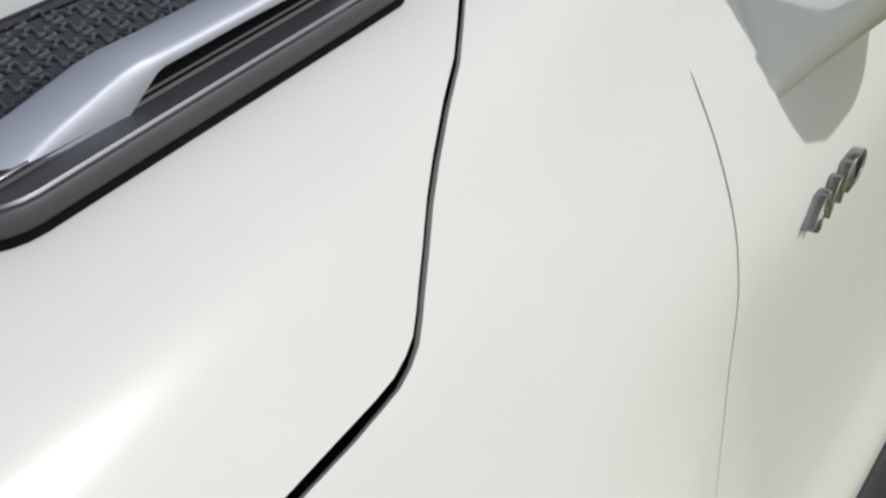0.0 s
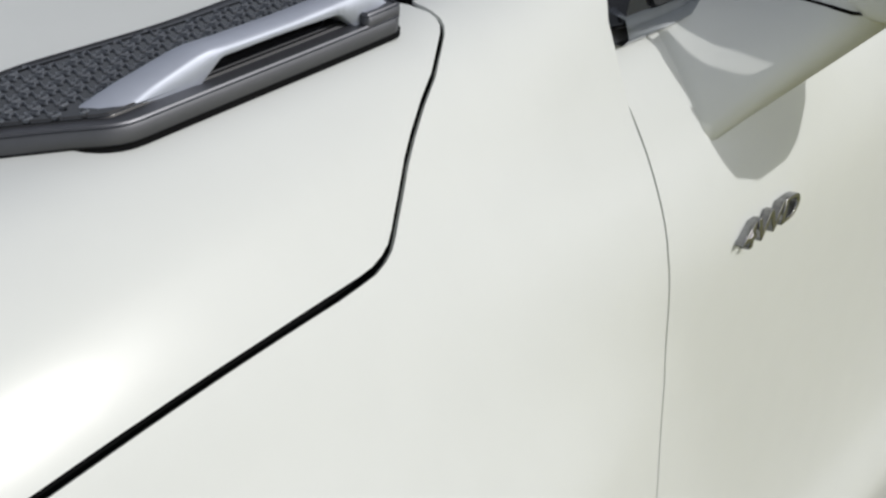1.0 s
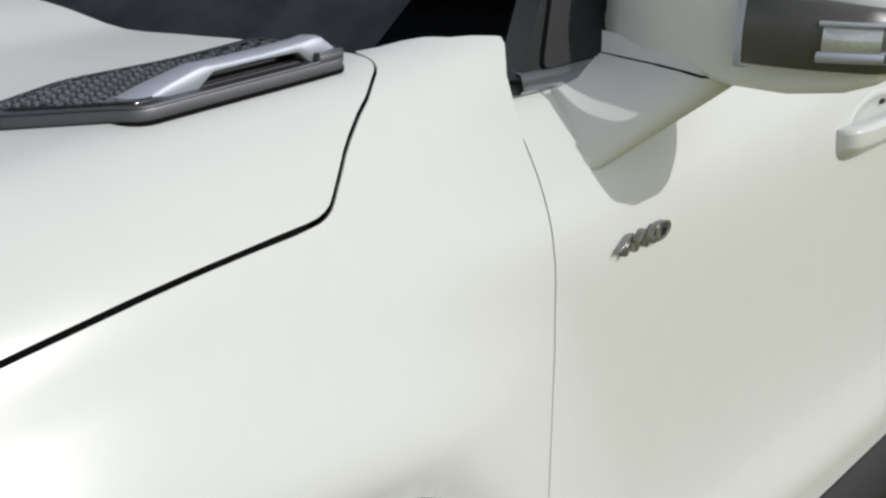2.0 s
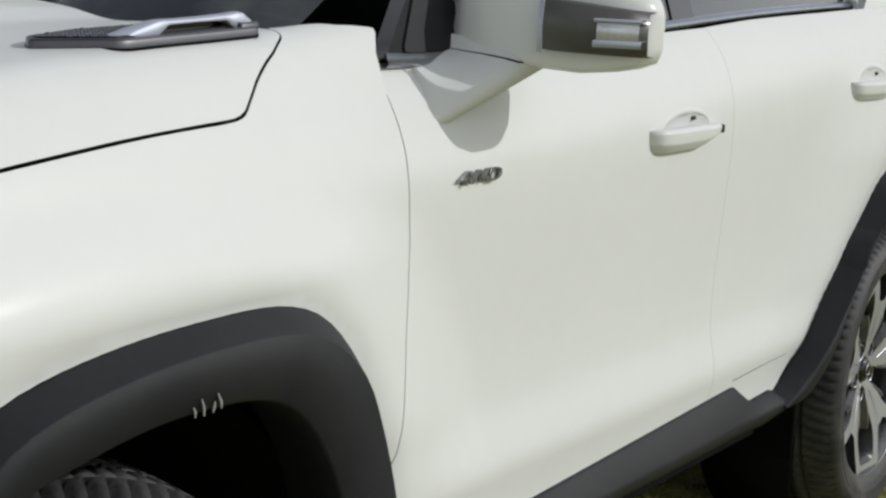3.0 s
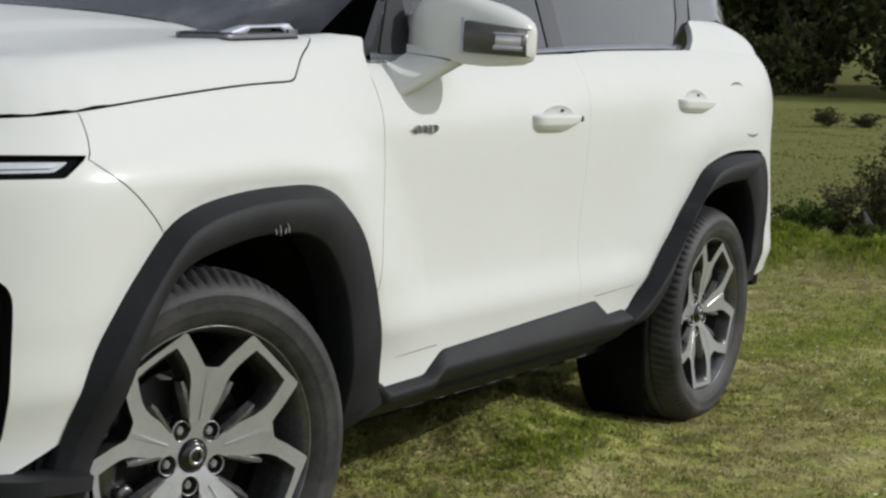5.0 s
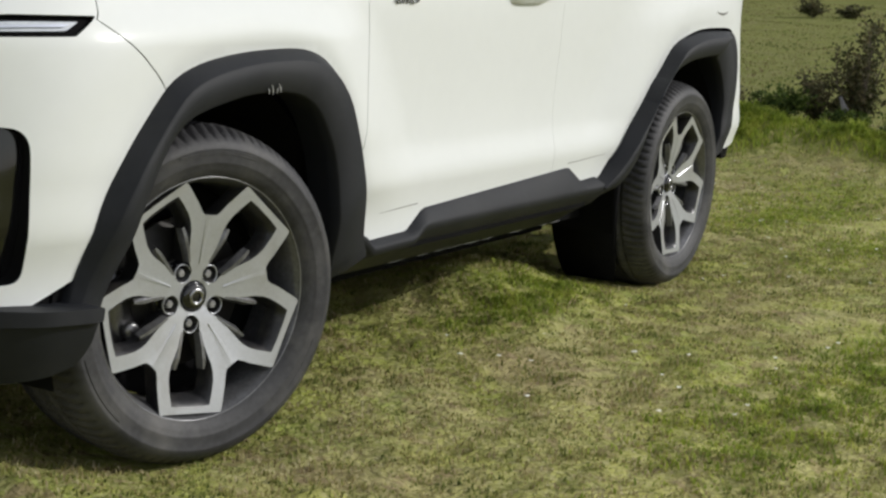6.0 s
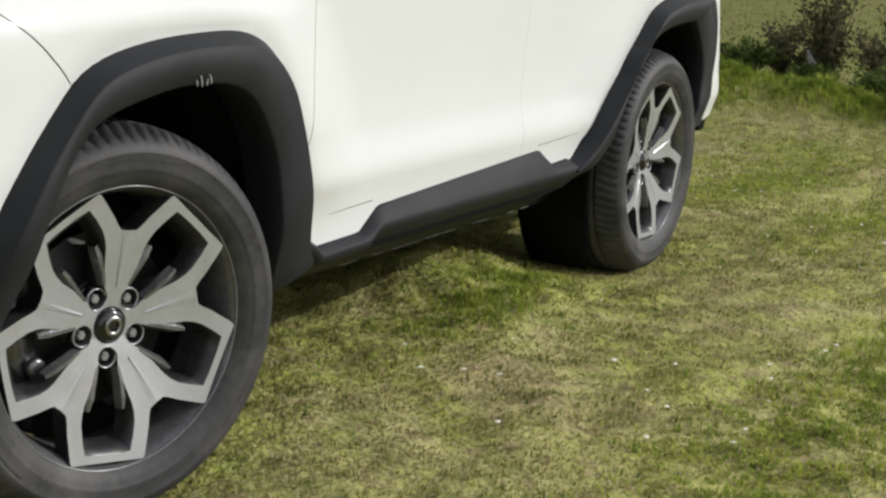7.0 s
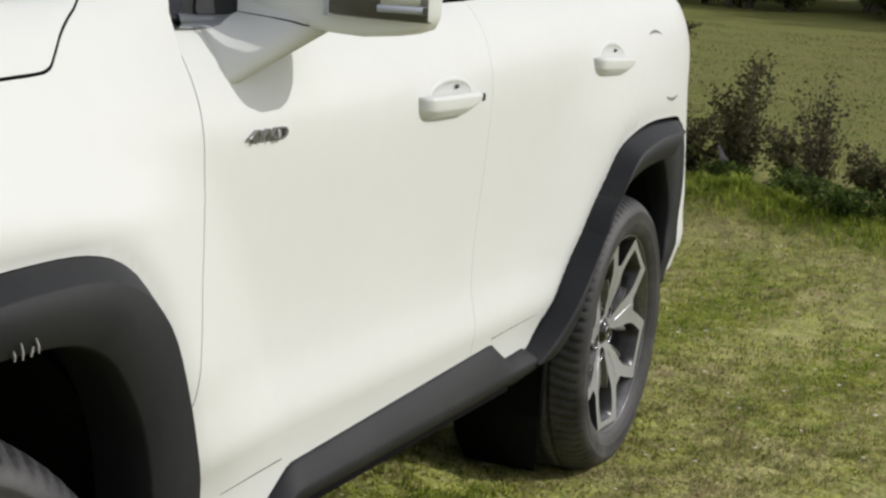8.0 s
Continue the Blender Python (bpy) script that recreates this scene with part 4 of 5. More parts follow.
    holes.append([polar(0.034, a) for a in range(0, 360, 10)])
    pts, tris = fill(outer, holes, 0.016)
    bm = bmesh.new()
    vs = []
    for p in pts:
        r = p.length
        off = (math.degrees(math.atan2(p.y, p.x)) - 84 + 36) % 72 - 36
        ridge = 0.0012 * max(0.0, 1 - abs(off) / 9) * (r < 0.2)
        vs.append(bm.verts.new((p.x, face_depth(r) - ridge, p.y)))
    for t in tris:
        bm.faces.new([vs[k] for k in t])
    part("spoke_face", smooth(bm, 20), MACHINED, root, "machined silver spoke faces")
    # a creased wedge down the middle of each spoke and a dark ledge along either side of each window
    for k in range(5):
        mid = 84 + 72 * k
        bm = bmesh.new()
        apex = (*polar(0.070, mid), face_depth(0.070) - 0.003)
        tops = [(*polar(0.176, mid + a), face_depth(0.176) - d) for a, d in ((-3.6, 0.0012), (0.1, 0.0019), (3.6, 0.0012))]
        lows = [(*polar(0.073, mid + a), face_depth(0.073) - 0.0015) for a in (-2, 2)]
        p, q, r0, r1, r2 = [bm.verts.new((v[0], v[2], v[1])) for v in (lows[0], lows[1], *tops)]
        m0 = bm.verts.new((apex[0], apex[2], apex[1]))
        bm.faces.new((p, m0, r1, r0)), bm.faces.new((m0, q, r2, r1))
        part("spoke_ridge", bm, MACHINED, root)
        for s in (-1, 1):
            rows = []
            for r, a, wide, deep in ((0.078, 16.5, 0.006, 0.034), (0.105, 15.5, 0.008, 0.028), (0.135, 14.0, 0.009, 0.024), (0.158, 13.6, 0.006, 0.026)):
                c = Vector(polar(r, mid + 36 + s * a))
                t = Vector((-c.y, c.x)).normalized() * s
                rows.append([(v.x, deep + d, v.y) for v, d in ((c + t * wide * 1.6, 0.008), (c + t * wide * 0.5, 0.0), (c - t * wide * 0.3, 0.0), (c - t * wide, 0.016))])
            part("spoke_ledge", loft(bmesh.new(), rows), BARREL, root)
    bm = bmesh.new()
    for lp in (outer, *holes):
        n = len(lp)
        mid = Vector((sum(p[0] for p in lp) / n, sum(p[1] for p in lp) / n))
        rows = []
        for t, d in ((0, 0.0), (0.07, 0.005), (0.16, 0.022), (0.20, 0.045)):
            row = []
            for p in lp:
                q = Vector(p)
                q = q.lerp(mid, t * (0.5 if lp is holes[-1] else 1)) if lp is not outer else q * (1 - 0.02 * t)
                row.append((q.x, face_depth(Vector(p).length) + d, q.y))
            rows.append(row)
        loft(bm, [[*row, row[0]] for row in rows])
    part("spoke_flank", smooth(bm, 40), RIMDARK, root, "dark painted spoke flanks")
    # hub: cap, bolt wells and nuts
    bm = lathe(bmesh.new(), [(0.0, 0.032), (0.022, 0.0325), (0.0275, 0.035), (0.030, 0.040), (0.0335, 0.045), (0.034, 0.06), (0.072, 0.064), (0.080, 0.08)], 40)
    cap = part("hub_cap", smooth(bm, 30), GLOSSBLACK, root, "black hub cap with a round emblem")
    bm = lathe(bmesh.new(), [(0.011, 0.0295), (0.013, 0.028), (0.0165, 0.028), (0.0185, 0.0295)], 28)
    part("emblem", smooth(bm, 30), BADGE, cap)
    for k in range(5):
        x, z = polar(0.0585, 84 + 36 + 72 * k)
        bm = lathe(bmesh.new(), [(0.0, 0.044), (0.007, 0.044), (0.0095, 0.047), (0.0105, 0.066)], 6, (x, 0, z))
        nut = part("wheel_nut", bm, CAST, root, "worn steel wheel nut")
        bm = lathe(bmesh.new(), [(0.0205, 0.050), (0.0195, 0.042), (0.0180, 0.0415), (0.0170, 0.044), (0.0165, 0.066), (0.0, 0.067)], 24, (x, 0, z))
        well = part("bolt_well", smooth(bm, 40), RIMDARK, root)
        bm = lathe(bmesh.new(), [(0.0212, 0.044), (0.0205, 0.0405), (0.0192, 0.040), (0.0184, 0.042)], 24, (x, 0, z))
        part("well_rim", smooth(bm, 40), MACHINED, well, "thin bright rim")
    # brake
    bm = lathe(bmesh.new(), [(0.0, 0.075), (0.078, 0.075), (0.082, 0.08), (0.082, 0.098), (0.160, 0.098), (0.162, 0.101), (0.162, 0.12), (0.09, 0.122)], 64)
    shield = lathe(bmesh.new(), [(0.0, 0.126), (0.2, 0.128), (0.231, 0.124), (0.233, 0.135)], 48)
    part("dust_shield", smooth(shield, 30), GAP, root, "black dust shield behind the brake")
    part("brake_disc", smooth(bm, 30), STEEL, root, "worn steel brake disc")
    bm = bmesh.new()
    rows = []
    for k in range(9):
        a = radians(158 + 62 * k / 8)
        def at(r, d):
            return (r * math.cos(a), d, r * math.sin(a))
        rows.append([at(0.128, 0.084), at(0.17, 0.08), at(0.196, 0.088), at(0.2, 0.13), at(0.128, 0.13)])
    loft(bm, rows, closed=True, caps=True)
    for a in (172, 205):
        x, z = polar(0.15, a)
        lathe(bm, [(0.0, 0.06), (0.013, 0.06), (0.0185, 0.064), (0.020, 0.072), (0.016, 0.078), (0.016, 0.09)], 20, (x, 0, z))
    part("brake_caliper", smooth(bm, 35), CALIPER, root, "cast grey brake caliper")
    return root


front_wheel = wheel("wheel")
STEER = 15.5
front_wheel.matrix_basis = pose(-0.016, 0.019, 0.369, 0, 0, -STEER)

copy_thing(front_wheel, pose(2.676, 0.03, 0.369, 0, -4, 0))
copy_thing(front_wheel, pose(0.0, 2 * MID - 0.015, 0.366, 0, 0, 180 - STEER))
copy_thing(front_wheel, pose(2.684, 2 * MID - 0.03, 0.368, 0, 20, 180))


# ---- door mirrors ----
def mirror(far):
    root = new("door_mirror")
    root.parent = car
    root["label"] = "white door mirror with a grey indicator panel"

    def put(name, bm, mat, label=""):
        for v in bm.verts:
            v.co.y = v.co.y if v.co.y > 0.12 else 0.12 - (0.12 - v.co.y) * 0.84
        if far:
            for v in bm.verts:
                v.co = mirrored(v.co)
            bmesh.ops.reverse_faces(bm, faces=bm.faces)
        return part(name, bm, mat, root, label)

    # head: an upright shell, sections from its inner end outwards
    rows = []
    for y, x0, x1, z0, z1 in ((0.205, 0.86, 0.93, 1.192, 1.262), (0.150, 0.835, 0.93, 1.180, 1.262), (0.146, 0.826, 0.95, 1.166, 1.285), (0.125, 0.818, 0.97, 1.160, 1.303), (0.08, 0.815, 0.985, 1.158, 1.314), (0.0, 0.822, 0.99, 1.156, 1.310), (-0.08, 0.842, 0.99, 1.156, 1.293), (-0.135, 0.864, 0.985, 1.161, 1.274), (-0.165, 0.884, 0.978, 1.170, 1.258), (-0.178, 0.90, 0.965, 1.182, 1.245), (-0.182, 0.915, 0.955, 1.195, 1.232)):
        z0 -= 0.011 * step(0.08, -0.05, y)
        ring = rounded([(x0 + 0.012, z0), (x1, z0 + 0.004), (x1, z1 - 0.004), (x0 + 0.03, z1)], [0.022, 0.012, 0.02, 0.05], 4)
        rows.append([(p.x, y, p.y) for p in ring])
    bm = smooth(loft(bmesh.new(), rows, closed=True, caps=True), 40)
    head = put("mirror_head", bm, WHITE)
    # grey panel wrapped round the outer front
    rows = []
    for k in range(13):
        y = -0.042 - 0.139 * k / 12
        kk = (-0.005 - y) / 0.176
        x = 0.818 + 0.012 * kk + 0.066 * kk**2.2 + (0.018 if k == 12 else 0)
        top, low = 1.253 - 0.017 * kk, 1.176 - 0.004 * kk
        rows.append([(x + 0.02, y, top), (x - 0.003, y, top - 0.003), (x - 0.006, y, (top + low) / 2), (x - 0.003, y, low + 0.003), (x + 0.02, y, low)])
    put("indicator_panel", smooth(loft(bmesh.new(), rows), 40), GREYPANEL, "smooth dark grey panel")
    rows = []
    for k in range(3):
        y = -0.034 - 0.008 * k / 2
        rows.append([(0.84, y, 1.256), (0.8165, y, 1.254), (0.8155, y, 1.215), (0.8165, y, 1.174), (0.84, y, 1.172)])
    put("panel_edge", smooth(loft(bmesh.new(), rows), 40), SATIN, "bright panel edge")
    for z in (1.222, 1.190):
        rows = []
        for k in range(9):
            y = -0.120 - 0.062 * k / 8
            kk = (-0.005 - y) / 0.176
            x = 0.818 + 0.012 * kk + 0.066 * kk**2.2
            tall = 0.0035 if z > 1.22 else 0.006
            rows.append([(x + 0.01, y, z + tall), (x - 0.009, y, z + tall - 0.001), (x - 0.011, y, z), (x - 0.009, y, z - tall + 0.001), (x + 0.01, y, z - tall)])
        put("indicator_bar", smooth(loft(bmesh.new(), rows), 40), SATIN, "silver indicator frame")
    rows = []
    for k in range(9):
        y = -0.124 - 0.054 * k / 8
        kk = (-0.005 - y) / 0.176
        x = 0.818 + 0.012 * kk + 0.066 * kk**2.2
        rows.append([(x + 0.01, y, 1.221), (x - 0.008, y, 1.219), (x - 0.009, y, 1.206), (x - 0.008, y, 1.193), (x + 0.01, y, 1.191)])
    put("indicator_lens", smooth(loft(bmesh.new(), rows), 40), LAMPCLEAR, "clear indicator lens")
    # mirror glass towards the rear
    bm = loft(bmesh.new(), [[(0.992, 0.12, 1.175), (0.992, -0.15, 1.18)], [(0.992, 0.12, 1.29), (0.992, -0.14, 1.265)]])
    put("mirror_glass", bm, CHROME)
    # foot: a wedge from the door up to the head
    door = [skin(u, v, 0.0) for u, v in ((0.726, 1.168), (0.722, 1.135), (0.7135, 1.098), (0.711, 1.073), (0.718, 1.0625), (0.742, 1.0635), (0.775, 1.085), (0.80, 1.12), (0.84, 1.165))]
    head_end = [Vector(p) for p in ((0.82, 0.146, 1.168), (0.822, 0.115, 1.166), (0.824, 0.06, 1.163), (0.828, 0.028, 1.160), (0.834, 0.012, 1.157), (0.872, -0.022, 1.153), (0.893, -0.005, 1.158), (0.90, 0.04, 1.162), (0.91, 0.14, 1.166))]
    rows = [[p + Vector((0.0, 0.02, 0.0)) for p in door]]
    for k in range(9):
        t = k / 8
        rows.append([p.lerp(q, t) for p, q in zip(door, head_end)])
    rows.append([p + Vector((0.012, 0, 0.02)) for p in head_end])
    put("mirror_foot", smooth(loft(bmesh.new(), rows), 24), WHITE)
    put("mirror_seam", tube(bmesh.new(), [p + Vector((-0.001, 0, -0.001)) for p in head_end[:6]], [0.0016] * 6, 5), GAP)
    return root


for far in (False, True):
    mirror(far)

# black corner piece of the front window, ahead of the mirror
for far in (False, True):
    panel("window_corner", rounded([(0.70, belt_z(0.7) + 0.012), (0.86, belt_z(0.86) + 0.012), (0.86, 1.32), (0.84, 1.345)], 0.015, 3), PLASTIC, car, "matt black window corner", far=far, surface=upper, normal=upper_normal, grid=0.03, proud=0.009, fold=0.02, gap=0)


# ---- door handles ----
def handle(cx, s, far, keyhole):
    """A faceted pull handle bridging a hollow in the door."""
    root = new("door_handle")
    root.parent = car
    rows = []
    long = 0.136
    for k in range(25):
        t = k / 24 * 2 - 1
        x = cx + long * t
        out = 0.025 * max(0.0, 1 - abs(t) ** 5) ** 0.6 + 0.003
        thin = 1 - 0.45 * step(0.2, 1.0, t) - 0.15 * step(-0.8, -1.0, t)
        c = skin(x, s)
        y, z = c.y - out, c.z - 0.005 - 0.004 * t + 0.006 * step(0.3, 1.0, t)
        ring = rounded([(y + 0.001, -0.008 * thin), (y - 0.001, 0.013 * thin), (y + 0.005, 0.019 * thin), (y + 0.020, 0.019 * thin), (y + 0.024, -0.012 * thin), (y + 0.016, -0.024 * thin)], [0.003, 0.003, 0.003, 0.003, 0.003, 0.003], 3)
        rows.append([Vector((x, p.x, z + p.y)) for p in ring])
    bm = loft(bmesh.new(), rows, closed=True, caps=True)
    if far:
        for v in bm.verts:
            v.co = mirrored(v.co)
        bmesh.ops.reverse_faces(bm, faces=bm.faces)
    part("grip", smooth(bm, 32), WHITE, root)

    # the hollow behind the grip, with a raised lip above it
    mid = (cx + 0.008, s + 0.005)

    def hollow(u, v):
        r = math.hypot((u - mid[0]) / 0.096, (v - mid[1]) / 0.0225)
        return skin(u, v, -0.011 * max(0.0, 1 - r**3))

    def hollow_normal(u, v):
        a, b = hollow(u + 0.002, v) - hollow(u - 0.002, v), hollow(u, v + 0.002) - hollow(u, v - 0.002)
        return a.cross(b).normalized()

    panel("hollow", cup_loop(cx, s), WHITE, root, far=far, grid=0.006, fold=0.004, gap=0, surface=hollow, normal=hollow_normal)
    rows = []
    for k in range(21):
        a = math.pi * (0.02 + 0.96 * k / 20)
        row = []
        for d, up in ((-0.004, -0.001), (-0.002, 0.0010), (0.002, 0.0010), (0.006, -0.001)):
            u, v = mid[0] + (0.098 + d) * math.cos(a), mid[1] + (0.0245 + d) * math.sin(a)
            row.append(skin(u, v, up))
        rows.append([mirrored(p) for p in row] if far else row)
    bm = loft(bmesh.new(), rows)
    if far:
        bmesh.ops.reverse_faces(bm, faces=bm.faces)
    part("lip", smooth(bm, 60), WHITE, root)
    bm = bmesh.new()
    c = skin(cx + 0.04, s + 0.016)
    block(bm, (cx + 0.046, c.y + 0.003, c.z - 0.003), (cx + 0.060, c.y + 0.014, c.z + 0.005), 0.003)
    if far:
        for v in bm.verts:
            v.co = mirrored(v.co)
    part("latch", bm, GLOSSBLACK, root, "black latch in the hollow")
    if keyhole:
        bm = bmesh.new()
        c = skin(cx + 0.124, s)
        block(bm, (cx + 0.122, c.y - 0.020, c.z - 0.010), (cx + 0.1345, c.y - 0.002, c.z + 0.006), 0.003)
        if far:
            for v in bm.verts:
                v.co = mirrored(v.co)
        part("key_cover", bm, GLOSSBLACK, root, "black key cover")
    return root


for far in (False, True):
    handle(*HANDLES[0], far, True)
    handle(*HANDLES[1], far, False)

# ---- badge on the front door ----
curve = bpy.data.curves.new("badge", "FONT")
curve.body, curve.size, curve.extrude, curve.bevel_depth = "4WD", 0.062, 0.003, 0.0008
curve.shear, curve.offset = 0.25, 0.0
curve.space_character = 0.92
holder = new("badge", curve)
shape = holder.evaluated_get(bpy.context.evaluated_depsgraph_get()).to_mesh()
bm = bmesh.new()
bm.from_mesh(shape)
bpy.data.objects.remove(holder)
bpy.data.curves.remove(curve)
c, nn = skin(0.729, 0.983), skin_normal(0.79, 0.992)
along = (skin(0.845, 0.983) - skin(0.729, 0.983)).normalized()
up = nn.cross(along)
wide = max(v.co.x for v in bm.verts)
for v in bm.verts:
    v.co = c + along * (v.co.x * 0.117 / wide) + up * v.co.y * 0.43 + nn * (v.co.z + 0.004)
part("badge", bm, BADGE, car, "metal badge reading 4WD")

# ---- headlamps and intakes ----
for far in (False, True):
    lamp = panel("headlamp", rounded([(-0.338, 0.976), (-0.351, 0.961), (-0.399, 0.922), (U_NOSE + 0.12, 0.913), (U_NOSE + 0.12, 0.992), (-0.53, 0.988)], 0.006, 3), GLOSSBLACK, car, "slim headlamp with a black surround", far=far, proud=-0.016, fold=-0.014, gap=0, grid=0.02)
    panel("lens", rounded([(-0.380, 0.9645), (-0.412, 0.943), (-0.425, 0.9415), (U_NOSE + 0.14, 0.934), (U_NOSE + 0.14, 0.973), (-0.53, 0.9697)], 0.005, 3), LAMPCLEAR, lamp, "clear daylight lens", far=far, proud=-0.008, fold=0.008, gap=0, grid=0.02)
    panel("light_guide", [(-0.405, 0.957), (-0.42, 0.950), (U_NOSE + 0.15, 0.946), (U_NOSE + 0.15, 0.954)], SATIN, lamp, far=far, proud=-0.004, fold=0.004, gap=0, grid=0.02)
    panel("air_intake", shrink(resample(intake_hole, 0.03, True), -0.008), GLOSSBLACK, car, "black recessed air intake", far=far, proud=-0.05, fold=-0.045, gap=0, grid=0.04)

# ---- rear details ----
for far in (False, True):
    panel("tail_lamp", rounded([(3.53, 1.10), (3.50, 1.0), (3.52, 0.93), (3.75, 0.93), (3.75, 1.09)], 0.01, 3), GLOSSBLACK, car, "dark tail lamp", far=far, proud=0.004, fold=0.02, gap=0, grid=0.03)
panel("tailgate", [(3.72, 0.5), (U_TAIL, 0.5), (U_TAIL, 1.2), (3.72, 1.16)], WHITE, car, both=True, proud=0.006)

# ---- bonnet rails ----
def bonnet_rail(far):
    """A silver grab rail on a black base plate with a raised mesh pattern."""
    root = new("bonnet_rail")
    root.parent = car
    root["label"] = "satin silver rail on a black patterned base plate"

    def put(name, bm, mat, parent=root, label=""):
        if far:
            for v in bm.verts:
                v.co = mirrored(v.co)
            bmesh.ops.reverse_faces(bm, faces=bm.faces)
        return part(name, bm, mat, parent, label)

    outline = rounded([(0.118, 0.236), (0.207, 0.1775), (0.440, 0.1755), (0.4475, 0.180), (0.4475, 0.262), (0.43, 0.270), (0.33, 0.267), (0.22, 0.277), (0.135, 0.262)], [0.008, 0.015, 0.01, 0.004, 0.012, 0.015, 0.03, 0.02, 0.012], 4)

    def slab(loop, low, high, mat, name, parent=root, label=""):
        lp = resample(loop, 0.012, True)
        pts, tris = fill(lp, (), 0.02)
        bm = bmesh.new()
        vs = [bm.verts.new(hood_point(p.x, p.y) + Vector((0, 0, high))) for p in pts]
        for t in tris:
            bm.faces.new([vs[k] for k in t])
        inner = shrink(lp, 0.0025)
        rows = [[*(hood_point(p.x, p.y) + Vector((0, 0, z)) for p in loop_), ] for loop_, z in ((inner, high + 0.0006), (lp, high - 0.002), (lp, low))]
        loft(bm, [row + [row[0]] for row in rows])
        return put(name, smooth(bm, 40), mat, parent, label)

    slab(outline, -0.002, 0.0010, GAP, "gasket", label="black rubber gasket")
    plate = slab(shrink(resample(outline, 0.012, True), 0.0012), -0.001, 0.0100, RAILBASE, "base_plate", label="dark metallic base plate")
    insert = resample(rounded([(0.135, 0.2405), (0.209, 0.190), (0.432, 0.188), (0.432, 0.258), (0.33, 0.2585), (0.222, 0.268), (0.14, 0.2555)], 0.006, 4), 0.012, True)
    slab(insert, 0.008, 0.0112, GLOSSBLACK, "mesh_insert", plate, "black insert with a raised mesh pattern")
    # the raised mesh: a honeycomb whose edges are bent into waves, so that the cells interlock
    bm = bmesh.new()
    cell = 0.0080
    hull = [tuple(p) for p in shrink(insert, 0.003)]
    for i in range(-2, 34):
        for j in range(-2, 14):
            centre = Vector((0.09 + cell * 1.5 * i, 0.17 + cell * 1.732 * (j + 0.5 * (i % 2))))
            for k in range(3):
                p, q = (centre + cell * Vector((math.cos(a), math.sin(a))) for a in (k * math.pi / 3, (k + 1) * math.pi / 3))
                if not within(np.array([tuple((p + q) / 2)]), [hull])[0]:
                    continue
                m = (p + q) / 2
                if m.y < 0.214 and m.x - 0.192 > (0.211 - m.y) * 1.3:
                    continue
                d = (q - p).normalized()
                w = Vector((-d.y, d.x))
                rows = []
                for t in range(9):
                    c = p.lerp(q, t / 8) + w * 0.0024 * math.sin(2 * math.pi * t / 8)
                    z = hood_point(c.x, c.y).z + 0.0110
                    rows.append([(c.x + w.x * e, c.y + w.y * e, z + h) for e, h in ((-0.0010, 0.0), (-0.0004, 0.0014), (0.0004, 0.0014), (0.0010, 0.0))])
                loft(bm, rows)
    mesh = put("mesh_pattern", bm, RAILMESH, plate)
    mesh["kind"] = "stuff"

    # the rail: a side profile carried across its width, edges rounded
    tops = ((0.219, 1.1785), (0.221, 1.1795), (0.246, 1.1895), (0.276, 1.1990), (0.284, 1.2005), (0.306, 1.2015), (0.351, 1.2045), (0.40, 1.2090), (0.414, 1.2112), (0.423, 1.2105), (0.443, 1.1990), (0.447, 1.1960))
    lows = ((0.219, 1.1755), (0.2695, 1.1782), (0.272, 1.1795), (0.290, 1.1935), (0.294, 1.1948), (0.343, 1.1985), (0.389, 1.2008), (0.393, 1.1998), (0.408, 1.1900), (0.411, 1.1893), (0.447, 1.1910))
    rows = []
    for x in sorted({0.219 + (0.446 - 0.219) * k / 48 for k in range(49)} | {p[0] for p in tops[:-1]} | {p[0] for p in lows[:-1]}):
        y0 = 0.1905 - (x - 0.2) * 0.03
        y1 = y0 + 0.0205
        t, b = (float(np.interp(x, [p[0] for p in some], [p[1] for p in some])) for some in (tops, lows))
        b = min(b, t - 0.0015)
        e = min(0.0012, 0.3 * (t - b))
        skew = 1.3 * (1 - step(0.20, 0.30, x))
        rows.append([(x - skew * (y - y0), y, z) for y, z in ((y0 + 0.002, b), (y0, b + e), (y0 + 0.0022, t - e), (y0 + 0.0038, t), ((y0 + y1) / 2, t + 0.0010), (y1 - 0.002, t), (y1, t - e), (y1, b))])
    put("rail", smooth(loft(bmesh.new(), rows, closed=True, caps=True), 12), SATIN, root, "satin silver rail")
    # dark well under the rail, with a bright line along it
    bm = bmesh.new()
    rows = []
    for k in range(21):
        x = 0.255 + (0.430 - 0.255) * k / 20
        y = 0.2065 - (x - 0.2) * 0.03
        rows.append([(x, y, 1.172), (x, y + 0.001, float(np.interp(x, [p[0] for p in lows], [p[1] for p in lows])) + 0.0004)])
    put("well", loft(bm, rows), GLOSSBLACK, plate)
    bm = bmesh.new()
    rows = []
    for k in range(13):
        x = 0.272 + (0.334 - 0.272) * k / 12
        y, z = 0.197 - (x - 0.2) * 0.03, 1.1800 + (x - 0.272) * 0.062
        rows.append([(x, y, z), (x, y + 0.0005, z + 0.0012), (x, y + 0.001, z)])
    put("bead", loft(bm, rows), SATIN, plate)
    # raised block at the rear end of the plate
    slab(rounded([(0.411, 0.1785), (0.445, 0.1785), (0.445, 0.206), (0.411, 0.206)], 0.003, 3), 0.008, 0.0155, RAILBASE, "end_block", plate)


for far in (False, True):
    bonnet_rail(far)

